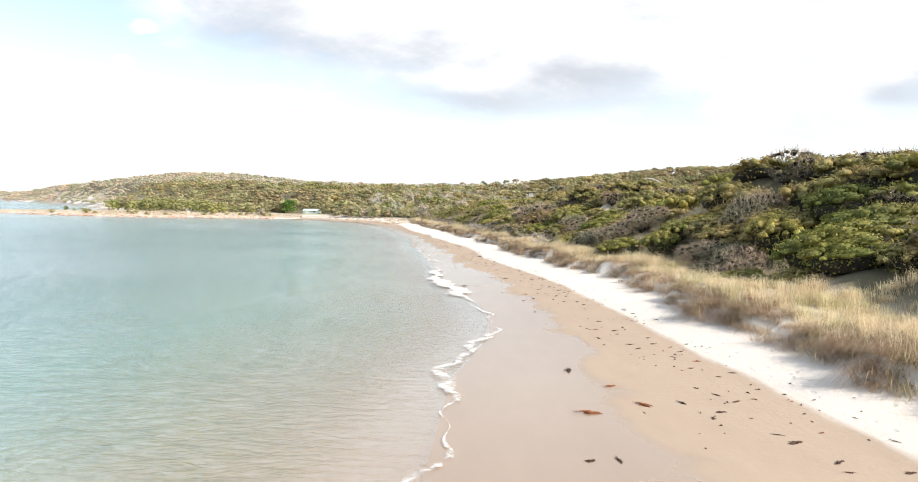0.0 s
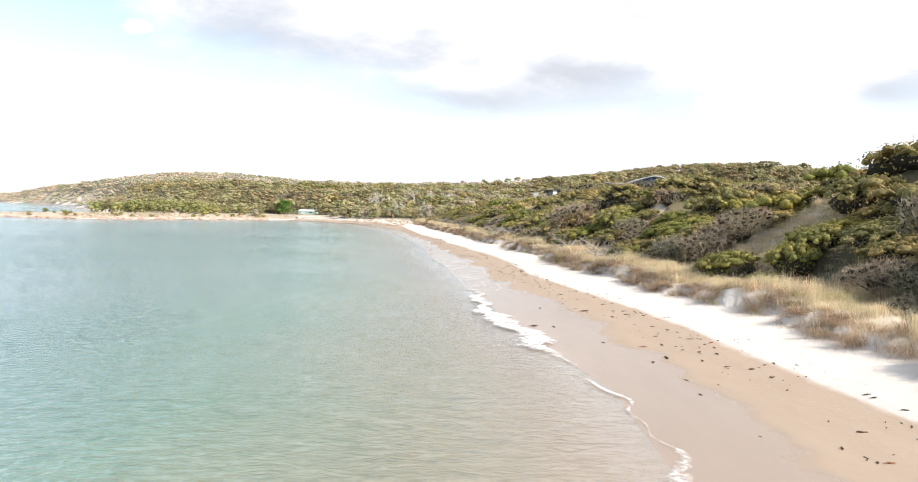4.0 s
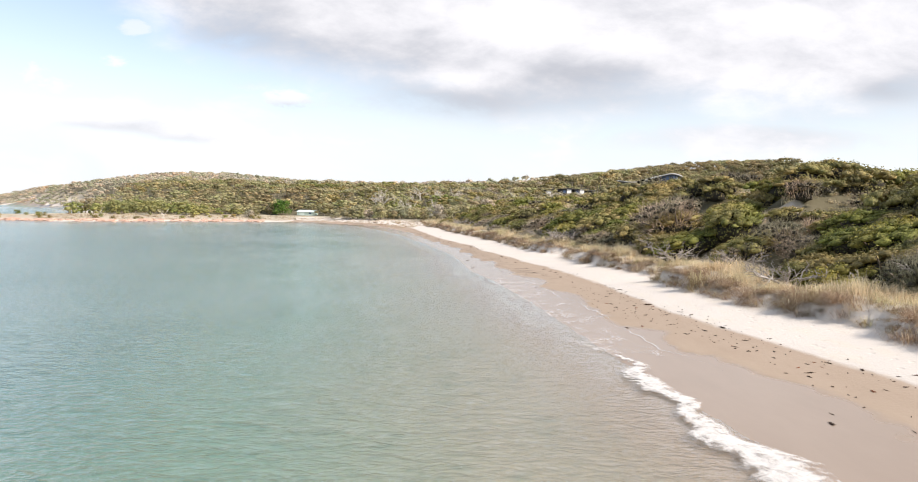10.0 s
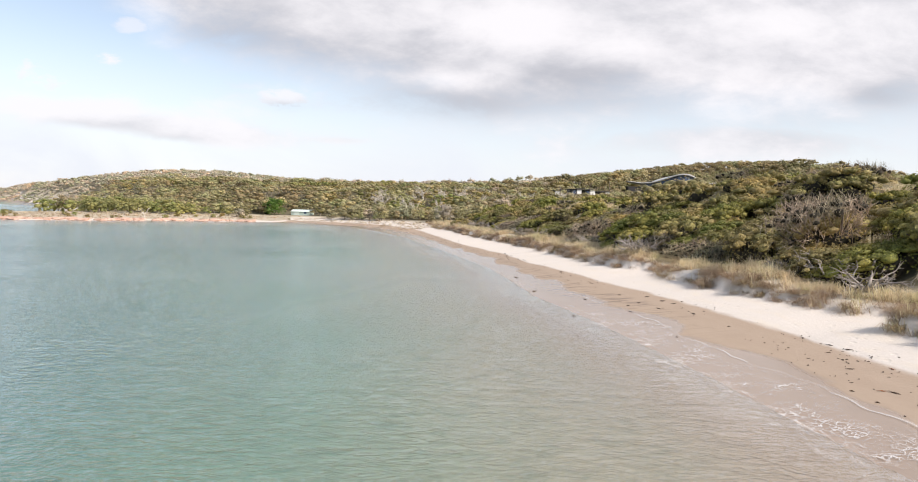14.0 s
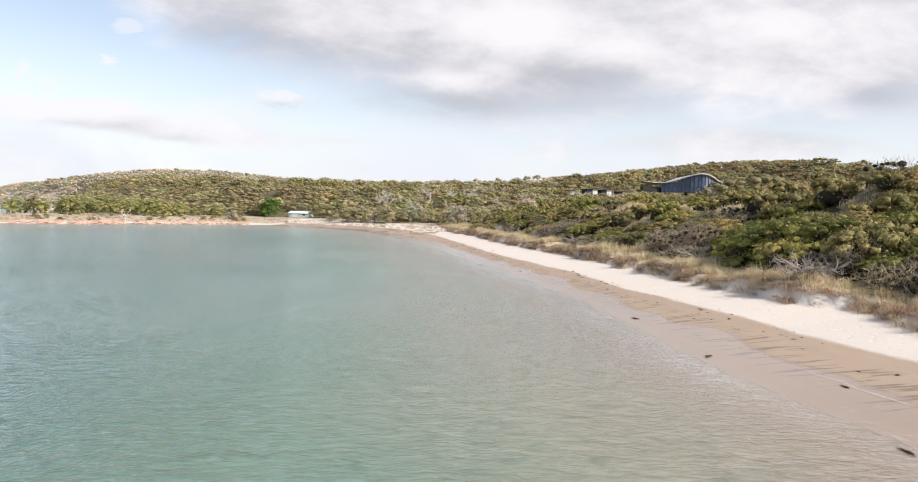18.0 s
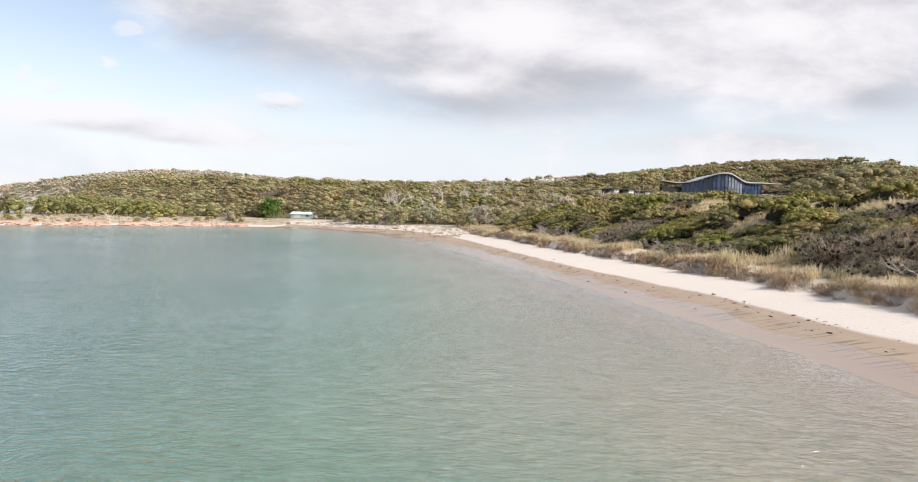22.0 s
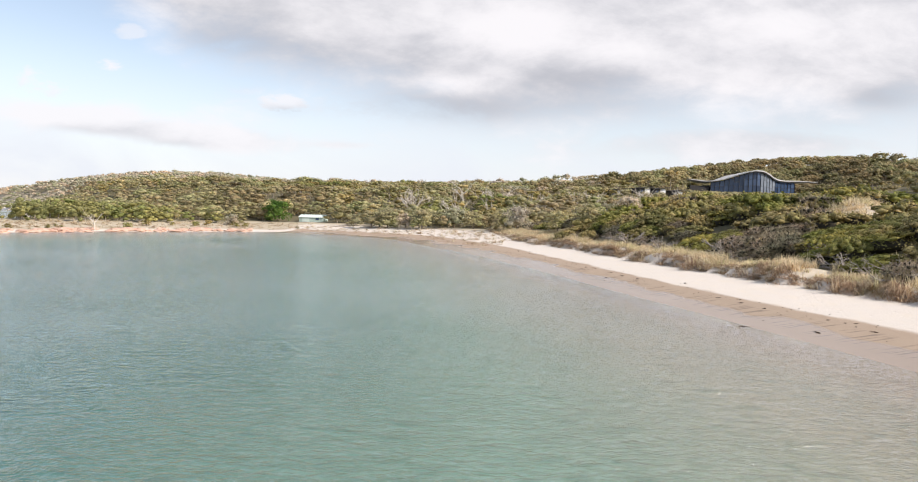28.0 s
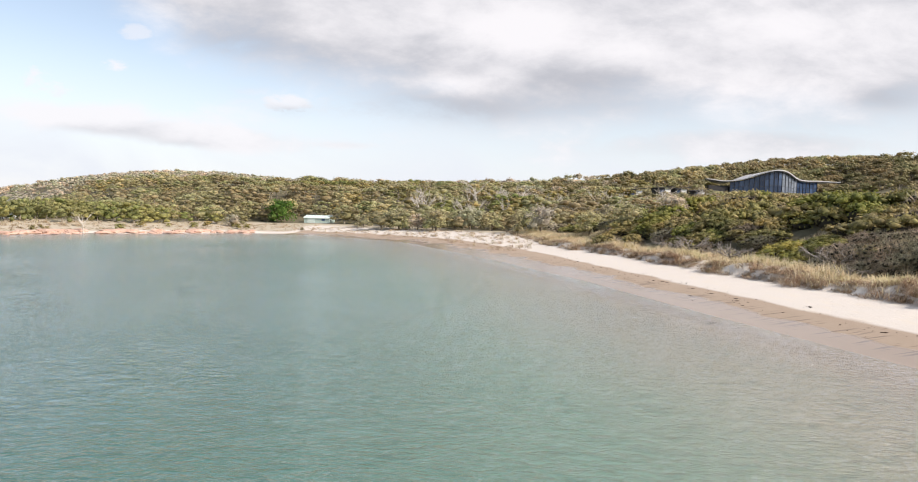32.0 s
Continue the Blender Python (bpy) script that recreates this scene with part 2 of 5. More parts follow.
def ground_material():
    m, nt, b = material("beach_and_dune_ground", 0.9, 0.25)
    T = Tree(nt)
    # zone: 0 water's edge, 1 limit of damp sand, 2 foot of the dune, 3 dune soil, 4 forest floor; below 0 sea bed
    zone = T.attribute("zone")
    edge = T.math("ADD", zone, T.math("MULTIPLY", T.math("SUBTRACT", T.noise(0.55, 5, 0.6, squash=(1, 0.5, 1)), 0.5), 0.22))
    fine = T.noise(14.0, 6, 0.65)
    mid = T.noise(1.3, 5, 0.6, squash=(1, 0.35, 1))
    dry = T.mix(fine, (0.62, 0.56, 0.49), (0.735, 0.68, 0.605))
    dry = T.mix(T.range(mid, 0.45, 0.75), dry, (0.69, 0.62, 0.52))
    damp = T.mix(mid, (0.375, 0.288, 0.212), (0.45, 0.353, 0.265))
    damp = T.mix(T.range(fine, 0.5, 0.8, 0, 0.3), damp, (0.36, 0.26, 0.18))
    wet = T.mix(mid, (0.315, 0.236, 0.172), (0.365, 0.278, 0.206))
    c = T.mix(T.range(edge, 0.97, 1.08), damp, dry)
    tongues = T.math("MULTIPLY", T.math("SUBTRACT", T.noise(0.16, 3, 0.5, 0.6, squash=(0.7, 1.2, 1)), 0.5), 0.75)
    wetness = T.range(T.math("ADD", edge, tongues), 0.56, 0.46)
    c = T.mix(wetness, c, wet)
    # small drainage rills running down the lower beach
    sep = T.node("ShaderNodeSeparateXYZ")
    T.link(T.pos, sep.inputs[0])
    rill = T.range(T.noise(1.1, 3, 0.5, 0.25, squash=(0.3, 4.2, 1)), 0.56, 0.61)
    rill = T.math("MULTIPLY", rill, T.math("MULTIPLY", T.range(zone, 0.15, 0.35), T.range(zone, 0.85, 0.66)))
    rill = T.math("MULTIPLY", rill, T.range(sep.outputs[1], 78, 92))
    c = T.mix(T.math("MULTIPLY", rill, 0.75), c, (0.2, 0.16, 0.13))
    soil = T.mix(T.noise(2.2, 5), (0.38, 0.32, 0.225), (0.57, 0.50, 0.385))
    c = T.mix(T.range(edge, 2.45, 3.0), c, soil)
    floor = T.mix(T.noise(0.5, 5), (0.09, 0.085, 0.05), (0.2, 0.17, 0.105))
    c = T.mix(T.range(edge, 3.4, 4.0), c, floor)
    # sea bed: pale sand, then weedy green bottom further out
    bed = T.ramp(T.math("ADD", T.range(zone, -13.0, 0.1, 0.0, 1.0, False), T.math("MULTIPLY", T.math("SUBTRACT", T.noise(0.09, 4), 0.5), 0.16)),
                 [(0.0, (0.03, 0.135, 0.112)), (0.36, (0.07, 0.185, 0.145)), (0.62, (0.2, 0.305, 0.222)), (0.82, (0.40, 0.325, 0.225)), (1.0, (0.38, 0.29, 0.21))])
    c = T.mix(T.range(zone, 0.03, -0.15), c, bed)
    nt.links.new(c, b.inputs["Base Color"])
    r = T.math("SUBTRACT", 0.9, T.math("MULTIPLY", wetness, 0.72))
    nt.links.new(r, b.inputs["Roughness"])
    nt.links.new(T.math("ADD", 0.2, T.math("MULTIPLY", wetness, 0.5)), b.inputs["Specular IOR Level"])
    feet = T.node("ShaderNodeTexVoronoi")
    T.link(T.pos, feet.inputs["Vector"])
    feet.inputs["Scale"].default_value = 1.9
    prints = T.math("MULTIPLY", T.range(feet.outputs["Distance"], 0.1, 0.26), T.range(edge, 1.0, 1.2, 0.1, 1.0))
    h = T.math("ADD", T.math("MULTIPLY", T.noise(7.0, 5, 0.6), 0.5), T.math("MULTIPLY", prints, 0.45))
    h = T.math("MULTIPLY", h, T.range(edge, 0.35, 1.1, 0.06, 1.0))
    T.bump(h, 0.6, 0.07, b.inputs["Normal"])
    return m


def water_material():
    m = bpy.data.materials.new("sea_water")
    m.use_nodes = True
    nt = m.node_tree
    nt.nodes.clear()
    T = Tree(nt)
    deep = T.attribute("deep")
    one = T.noise(1.5, 3, 0.5, 0.6, squash=(0.85, 1.45, 1))
    two = T.noise(3.8, 3, 0.55, 0.7, squash=(0.85, 1.5, 1))
    sharp = T.math("ABSOLUTE", T.math("SUBTRACT", T.noise(2.0, 3, 0.5, 0.9, squash=(0.7, 1.5, 1)), 0.5))
    calm = T.range(T.noise(0.03, 3), 0.35, 0.7, 0.6, 1.2)
    h = T.math("ADD", T.math("MULTIPLY", one, 1.0), T.math("MULTIPLY", two, 0.55))
    h = T.math("ADD", h, T.math("MULTIPLY", T.range(sharp, 0.0, 0.12, 1.0, 0.0, False), 0.22))
    h = T.math("MULTIPLY", T.math("MULTIPLY", h, calm), T.range(deep, 0.0, 0.6, 0.15, 1.0))
    bp = T.node("ShaderNodeBump")
    bp.inputs["Strength"].default_value, bp.inputs["Distance"].default_value = 1.0, 0.25
    T.link(h, bp.inputs["Height"])
    lw = T.node("ShaderNodeLayerWeight")
    lw.inputs["Blend"].default_value = 0.5
    # the mean slope that the eye sees over many wavelets is gentler
    mean = T.node("ShaderNodeBump")
    mean.inputs["Strength"].default_value, mean.inputs["Distance"].default_value = 1.0, 0.13
    T.link(h, mean.inputs["Height"])
    T.link(mean.outputs[0], lw.inputs["Normal"])
    shine = T.math("MULTIPLY_ADD", T.math("POWER", lw.outputs["Facing"], 3.7), 0.97, 0.02)
    gl = T.node("ShaderNodeBsdfGlossy")
    gl.inputs["Roughness"].default_value = 0.12
    gl.inputs["Color"].default_value = (0.89, 0.96, 1.0, 1)
    T.link(bp.outputs[0], gl.inputs["Normal"])
    tr = T.node("ShaderNodeBsdfTransparent")
    # ripple shading is put into the tint, darkening crests and their sharp lines
    crest = T.math("ADD", T.range(one, 0.5, 0.72, 0.0, 0.5), T.range(sharp, 0.0, 0.05, 0.4, 0.0))
    full = T.mix(crest, (0.95, 1.0, 0.995), (0.5, 0.64, 0.62))
    T.link(T.mix(T.range(deep, 0.1, 1.0), (0.985, 0.985, 0.98), full), tr.inputs["Color"])
    mx = T.node("ShaderNodeMixShader")
    T.link(shine, mx.inputs[0]), T.link(tr.outputs[0], mx.inputs[1]), T.link(gl.outputs[0], mx.inputs[2])
    out = T.node("ShaderNodeOutputMaterial")
    T.link(mx.outputs[0], out.inputs[0])
    return m


def foliage(name, dark, mid, light, patch=0.12, see=0.3, other=(0.26, 0.22, 0.12), vary=1.0, fine=5.0):
    """Leaves: each differs a little, each plant a little more, and whole patches drift in hue."""
    m, nt, b = material(name, 0.62, 0.3)
    T = Tree(nt)
    c = T.ramp(T.island(), [(0.0, dark), (0.5, mid), (1.0, light)])
    turn = T.mix(T.math("MULTIPLY_ADD", T.rand(), vary, 0.5 - 0.5 * vary), (0.72, 0.78, 0.70), (1.28, 1.22, 1.05))
    c = T.mix(1.0, c, turn, "MULTIPLY")
    drift = T.ramp(T.noise(patch * 2.4, 3), [(0.32, (0.66, 0.76, 0.62)), (0.47, (0.95, 1.0, 0.9)), (0.54, (1.05, 1.0, 1.0)), (0.68, (1.3, 1.16, 1.06))])
    c = T.mix(1.0, c, drift, "MULTIPLY")
    c = T.mix(T.range(T.noise(patch, 3), 0.5, 0.68, 0, 0.45), c, other)
    c = T.mix(1.0, c, T.ramp(T.noise(fine, 6, 0.7), [(0.34, (0.4, 0.42, 0.42)), (0.5, (0.98, 0.98, 0.98)), (0.66, (1.5, 1.45, 1.35))]), "MULTIPLY")
    nt.links.new(c, b.inputs["Base Color"])
    T.bump(T.noise(fine * 1.7, 4), 0.8, 0.5 / fine, b.inputs["Normal"])
    tl = T.node("ShaderNodeBsdfTranslucent")
    T.link(c, tl.inputs["Color"])
    mx = T.node("ShaderNodeMixShader")
    mx.inputs[0].default_value = see
    T.link(b.outputs[0], mx.inputs[1]), T.link(tl.outputs[0], mx.inputs[2])
    T.link(mx.outputs[0], nt.nodes["Material Output"].inputs[0])
    return m


def straw(name, dark, mid, light, see):
    """Grass blades: each its own shade, with faint greener and drier drifts."""
    m, nt, b = material(name, 0.6, 0.3)
    T = Tree(nt)
    c = T.ramp(T.island(), [(0.0, dark), (0.45, mid), (1.0, light)])
    c = T.mix(1.0, c, T.ramp(T.noise(0.5, 4), [(0.36, (0.9, 0.95, 0.82)), (0.5, (1.0, 1.0, 1.0)), (0.64, (1.06, 1.0, 0.96))]), "MULTIPLY")
    nt.links.new(c, b.inputs["Base Color"])
    tl = T.node("ShaderNodeBsdfTranslucent")
    T.link(c, tl.inputs["Color"])
    mx = T.node("ShaderNodeMixShader")
    mx.inputs[0].default_value = see
    T.link(b.outputs[0], mx.inputs[1]), T.link(tl.outputs[0], mx.inputs[2])
    T.link(mx.outputs[0], nt.nodes["Material Output"].inputs[0])
    return m


def grainy(name, a, b_, scale=3.0, rough=0.85, bump=0.3, spec=0.25, squash=None, dist=0.03):
    m, nt, b = material(name, rough, spec)
    T = Tree(nt)
    n = T.noise(scale, 6, 0.6, squash=squash)
    c = T.mix(T.range(n, 0.3, 0.7), a, b_)
    c = T.mix(T.math("MULTIPLY", T.rand(), 0.3), c, tuple(v * 0.75 for v in a))
    nt.links.new(c, b.inputs["Base Color"])
    T.bump(T.noise(scale * 4, 5), bump, dist, b.inputs["Normal"])
    return m


GROUND = ground_material()
WATER = water_material()
LEAF_GREEN = foliage("shrub_leaves_green", (0.14, 0.145, 0.042), (0.24, 0.235, 0.064), (0.355, 0.338, 0.105), see=0.28, fine=8.0)
LEAF_OLIVE = foliage("shrub_leaves_olive", (0.18, 0.152, 0.068), (0.285, 0.242, 0.108), (0.40, 0.34, 0.158), see=0.28, fine=8.0)
LEAF_GREY = foliage("dry_twigs_grey", (0.22, 0.18, 0.15), (0.36, 0.30, 0.255), (0.52, 0.445, 0.385), see=0.25, other=(0.34, 0.28, 0.225))
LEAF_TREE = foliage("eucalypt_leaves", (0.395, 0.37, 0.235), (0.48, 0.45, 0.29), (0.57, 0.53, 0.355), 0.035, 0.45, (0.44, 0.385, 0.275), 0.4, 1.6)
# distance haze is put into the leaf colour, paler and greyer
LEAF_FAR = foliage("hazy_forest_leaves", (0.46, 0.42, 0.38), (0.58, 0.53, 0.48), (0.70, 0.645, 0.59), 0.02, 0.45, (0.54, 0.465, 0.42), 0.4, 0.8)
LEAF_BRIGHT = foliage("bright_green_leaves", (0.06, 0.13, 0.025), (0.12, 0.23, 0.045), (0.22, 0.34, 0.08), see=0.4)
GRASS = straw("marram_grass_straw", (0.53, 0.44, 0.275), (0.73, 0.62, 0.415), (0.86, 0.765, 0.565), 0.5)
THATCH = straw("dead_grass_thatch", (0.22, 0.142, 0.085), (0.36, 0.255, 0.165), (0.53, 0.415, 0.295), 0.3)
BARK = grainy("grey_brown_bark", (0.14, 0.11, 0.08), (0.26, 0.21, 0.16), 6.0)
FOREST_BARK = grainy("mottled_grey_bark", (0.26, 0.22, 0.17), (0.40, 0.35, 0.28), 4.0)
PALE_BARK = grainy("bleached_pale_bark", (0.50, 0.45, 0.38), (0.66, 0.61, 0.53), 4.0)
# near-black: the deep shade inside a shrub is put into this colour
CORE = grainy("shrub_inner_shade", (0.022, 0.019, 0.013), (0.055, 0.047, 0.03), 4.0)
GREY_BARK = grainy("weathered_grey_branches", (0.29, 0.255, 0.22), (0.45, 0.405, 0.36), 5.0)
LEAF_BROWN = foliage("brown_eucalypt_leaves", (0.265, 0.23, 0.142), (0.34, 0.295, 0.186), (0.415, 0.36, 0.233), 0.035, 0.4, (0.345, 0.285, 0.188), 0.4, 1.6)
LEAF_HEAD = foliage("headland_green_leaves", (0.24, 0.25, 0.105), (0.315, 0.325, 0.14), (0.39, 0.395, 0.18), 0.05, 0.4, (0.34, 0.32, 0.165), 0.4, 1.6)
KELP = grainy("dried_kelp", (0.03, 0.016, 0.009), (0.10, 0.05, 0.022), 14.0, 0.55, 0.4)
KELP_RED = grainy("red_brown_kelp", (0.16, 0.05, 0.018), (0.34, 0.12, 0.04), 14.0, 0.5, 0.4)
ROCK_RED = grainy("salmon_granite", (0.52, 0.32, 0.235), (0.64, 0.46, 0.36), 0.9, 0.85, 0.6, dist=0.15)
WHITE_PAINT = grainy("white_painted_wall", (0.7, 0.7, 0.68), (0.8, 0.8, 0.78), 2.0, 0.6, 0.05)
HUT_GREEN = grainy("pale_green_steel", (0.45, 0.56, 0.5), (0.55, 0.66, 0.59), 1.5, 0.45, 0.05)
HUT_ROOF = grainy("pale_green_roof_steel", (0.62, 0.72, 0.66), (0.70, 0.79, 0.73), 1.5, 0.4, 0.05)
ZINC = grainy("pale_grey_metal_roof", (0.50, 0.50, 0.49), (0.60, 0.60, 0.585), 0.7, 0.4, 0.08, 0.5)
DARK_CLAD = grainy("dark_timber_cladding", (0.03, 0.03, 0.032), (0.06, 0.058, 0.055), 3.0, 0.7, 0.2)
DARK_FRAME = grainy("dark_steel_frame", (0.035, 0.037, 0.042), (0.05, 0.052, 0.058), 3.0, 0.4, 0.05)
CONCRETE = grainy("pale_concrete", (0.42, 0.41, 0.39), (0.55, 0.54, 0.51), 1.0, 0.8, 0.15)


def glass_material(name, one, two):
    m, nt, b = material(name, 0.06, 0.3)
    T = Tree(nt)
    b.inputs["IOR"].default_value = 1.55
    c = T.mix(T.rand(), one, two)
    nt.links.new(c, b.inputs["Base Color"])
    T.bump(T.noise(0.25, 2), 0.12, 0.3, b.inputs["Normal"])
    return m


GLASS = glass_material("blue_tinted_glass", (0.02, 0.035, 0.07), (0.07, 0.11, 0.19))
# the pale reflection on the middle panes is put into the base colour
PALE_GLASS = glass_material("glass_painted_reflection", (0.16, 0.19, 0.23), (0.24, 0.27, 0.31))


def foam_material():
    m = bpy.data.materials.new("sea_foam")
    m.use_nodes = True
    nt = m.node_tree
    b = nt.nodes["Principled BSDF"]
    T = Tree(nt)
    b.inputs["Base Color"].default_value = (0.80, 0.77, 0.72, 1)
    b.inputs["Roughness"].default_value = 0.7
    v = T.node("ShaderNodeTexVoronoi")
    v.feature = "DISTANCE_TO_EDGE"
    v.inputs["Scale"].default_value = 2.6
    w = T.node("ShaderNodeMixRGB")
    w.inputs[0].default_value = 0.25
    nz = T.node("ShaderNodeTexNoise")
    nz.inputs["Scale"].default_value = 2.0
    T.link(T.pos, nz.inputs["Vector"]), T.link(T.pos, w.inputs[1]), T.link(nz.outputs[1], w.inputs[2])
    T.link(w.outputs[0], v.inputs["Vector"])
    cell = T.range(v.outputs["Distance"], 0.2, 0.0)
    dense = T.attribute("dense")
    lump = T.math("ADD", T.math("MULTIPLY", T.noise(2.2, 7, 0.72, 0.6), 0.85), T.math("MULTIPLY", cell, 0.07))
    f = T.math("MULTIPLY", T.range(T.math("ADD", lump, dense), 0.74, 1.04), 0.8)
    tr = T.node("ShaderNodeBsdfTransparent")
    mx = T.node("ShaderNodeMixShader")
    T.link(f, mx.inputs[0]), T.link(tr.outputs[0], mx.inputs[1]), T.link(b.outputs[0], mx.inputs[2])
    T.link(mx.outputs[0], nt.nodes["Material Output"].inputs[0])
    T.bump(T.noise(5, 4), 0.8, 0.08, b.inputs["Normal"])
    return m


FOAM = foam_material()


def lace_material():
    """Broken net of thin foam threads left on the sheet of spent wave."""
    m = bpy.data.materials.new("foam_lace")
    m.use_nodes = True
    nt = m.node_tree
    b = nt.nodes["Principled BSDF"]
    b.inputs["Base Color"].default_value = (0.80, 0.77, 0.73, 1)
    b.inputs["Roughness"].default_value = 0.6
    T = Tree(nt)
    w = T.node("ShaderNodeMixRGB")
    w.blend_type = "ADD"
    w.inputs[0].default_value = 0.7
    nz = T.node("ShaderNodeTexNoise")
    nz.inputs["Scale"].default_value = 1.6
    nz.inputs["Detail"].default_value = 4.0
    T.link(T.pos, nz.inputs["Vector"]), T.link(T.pos, w.inputs[1]), T.link(nz.outputs[1], w.inputs[2])
    threads = 0.0
    for scale, width in ((1.9, 0.05), (4.6, 0.075)):
        v = T.node("ShaderNodeTexVoronoi")
        v.feature = "DISTANCE_TO_EDGE"
        v.inputs["Scale"].default_value = scale
        T.link(w.outputs[0], v.inputs["Vector"])
        threads = T.math("MAXIMUM", threads, T.range(v.outputs["Distance"], width, 0.0))
    patch = T.range(T.math("ADD", T.noise(0.55, 6, 0.7), T.attribute("dense")), 0.6, 0.84)
    f = T.math("MULTIPLY", T.math("MAXIMUM", T.math("MULTIPLY", threads, patch), T.attribute("rim")), 0.75)
    tr = T.node("ShaderNodeBsdfTransparent")
    mx = T.node("ShaderNodeMixShader")
    T.link(f, mx.inputs[0]), T.link(tr.outputs[0], mx.inputs[1]), T.link(b.outputs[0], mx.inputs[2])
    T.link(mx.outputs[0], nt.nodes["Material Output"].inputs[0])
    return m


LACE = lace_material()


# ---------------------------------------------------------------- mesh helpers
def mesh_arrays(name, verts, faces, mats, which=None, smooth=False):
    """A mesh from arrays: verts (n,3); faces a list of (k,3) or (k,4) index arrays; which: material index arrays alike."""
    me = bpy.data.meshes.new(name)
    verts = np.asarray(verts, dtype=np.float32)
    me.vertices.add(len(verts))
    me.vertices.foreach_set("co", verts.ravel())
    faces = [np.asarray(f, dtype=np.int32) for f in faces if len(f)]
    loops = np.concatenate([f.ravel() for f in faces])
    sizes = np.concatenate([np.full(len(f), f.shape[1], dtype=np.int32) for f in faces])
    me.loops.add(len(loops))
    me.loops.foreach_set("vertex_index", loops)
    me.polygons.add(len(sizes))
    me.polygons.foreach_set("loop_start", np.concatenate([[0], np.cumsum(sizes)[:-1]]).astype(np.int32))
    if which is not None:
        me.polygons.foreach_set("material_index", np.concatenate([np.asarray(w, dtype=np.int32) for w in which]))
    if smooth:
        me.polygons.foreach_set("use_smooth", np.ones(len(sizes), dtype=bool))
    for mat in mats:
        me.materials.append(mat)
    me.update(calc_edges=True)
    me.validate()
    return me


def part(name, data, parent, label="", m=None):
    """Links a mesh as one part under a thing or a part."""
    ob = new(name, data)
    ob.parent = parent
    if m is not None:
        ob.matrix_local = m
    return tagged(ob, label)


def bm_mesh(bm, name, mat, smooth=False):
    bmesh.ops.recalc_face_normals(bm, faces=bm.faces)
    me = bpy.data.meshes.new(name)
    bm.to_mesh(me)
    bm.free()
    me.materials.append(mat)
    if smooth:
        for p in me.polygons:
            p.use_smooth = True
    return me


def box(name, size, mat, bevel=0.02, at=(0, 0, 0)):
    bm = bmesh.new()
    bmesh.ops.create_cube(bm, size=1.0)
    for v in bm.verts:
        v.co = Vector((v.co.x * size[0] + at[0], v.co.y * size[1] + at[1], v.co.z * size[2] + at[2]))
    if bevel:
        bmesh.ops.bevel(bm, geom=bm.edges[:], offset=bevel, segments=1, affect="EDGES")
    return bm_mesh(bm, name, mat)


def unit(v):
    return v / np.maximum(np.linalg.norm(v, axis=-1, keepdims=True), 1e-9)


def leaf_quads(rng, centres, outward, length, width, up=0.35, loose=0.55):
    """Diamond-shaped leaves at the centres, facing roughly outward. Returns verts and quads."""
    n = len(centres)
    nor = unit(outward + rng.normal(0, loose, (n, 3)) + np.array((0, 0, up)))
    tan = unit(np.cross(nor, rng.normal(0, 1, (n, 3))))
    bi = np.cross(nor, tan)
    ln = length * rng.uniform(0.65, 1.35, (n, 1))
    wd = width * rng.uniform(0.7, 1.3, (n, 1))
    v = np.stack([centres - tan * ln * 0.5, centres + bi * wd * 0.5 + nor * wd * 0.12, centres + tan * ln * 0.5, centres - bi * wd * 0.5 + nor * wd * 0.12], axis=1)
    return v.reshape(-1, 3), np.arange(4 * n).reshape(n, 4)


def lobes_cloud(rng, lobes, count, low=-0.25):
    """Points on the rough upper skins of ellipsoids (centre, radii), and the ways out of them."""
    area = np.array([r[0] * r[1] + r[2] * r[0] for _, r in lobes])
    pick = rng.choice(len(lobes), count, p=area / area.sum())
    d = unit(rng.normal(0, 1, (count, 3)))
    d[:, 2] = np.where(d[:, 2] < low, -d[:, 2], d[:, 2])
    c = np.array([l[0] for l in lobes])[pick]
    r = np.array([l[1] for l in lobes])[pick]
    lump = 1 + 0.13 * np.sin(d[:, :1] * 7 + pick[:, None]) * np.sin(d[:, 1:2] * 6 + 2 * pick[:, None]) + rng.normal(0, 0.05, (count, 1))
    return c + d * r * lump, unit(d / r)


def lobe_cores(rng, lobes, scale=0.8, level=1):
    bm = bmesh.new()
    for c, r in lobes:
        made = bmesh.ops.create_icosphere(bm, subdivisions=level, radius=1.0)["verts"]
        for v in made:
            k = scale * (1 + (0.42 if level > 1 else 0.5) * (rng.random() - 0.5))
            v.co = Vector((c[0] + v.co.x * r[0] * k, c[1] + v.co.y * r[1] * k, max(0.02, c[2] + v.co.z * r[2] * k)))
    v = np.array([x.co for x in bm.verts])
    f = np.array([[q.index for q in p.verts] for p in bm.faces])
    bm.free()
    return v, f


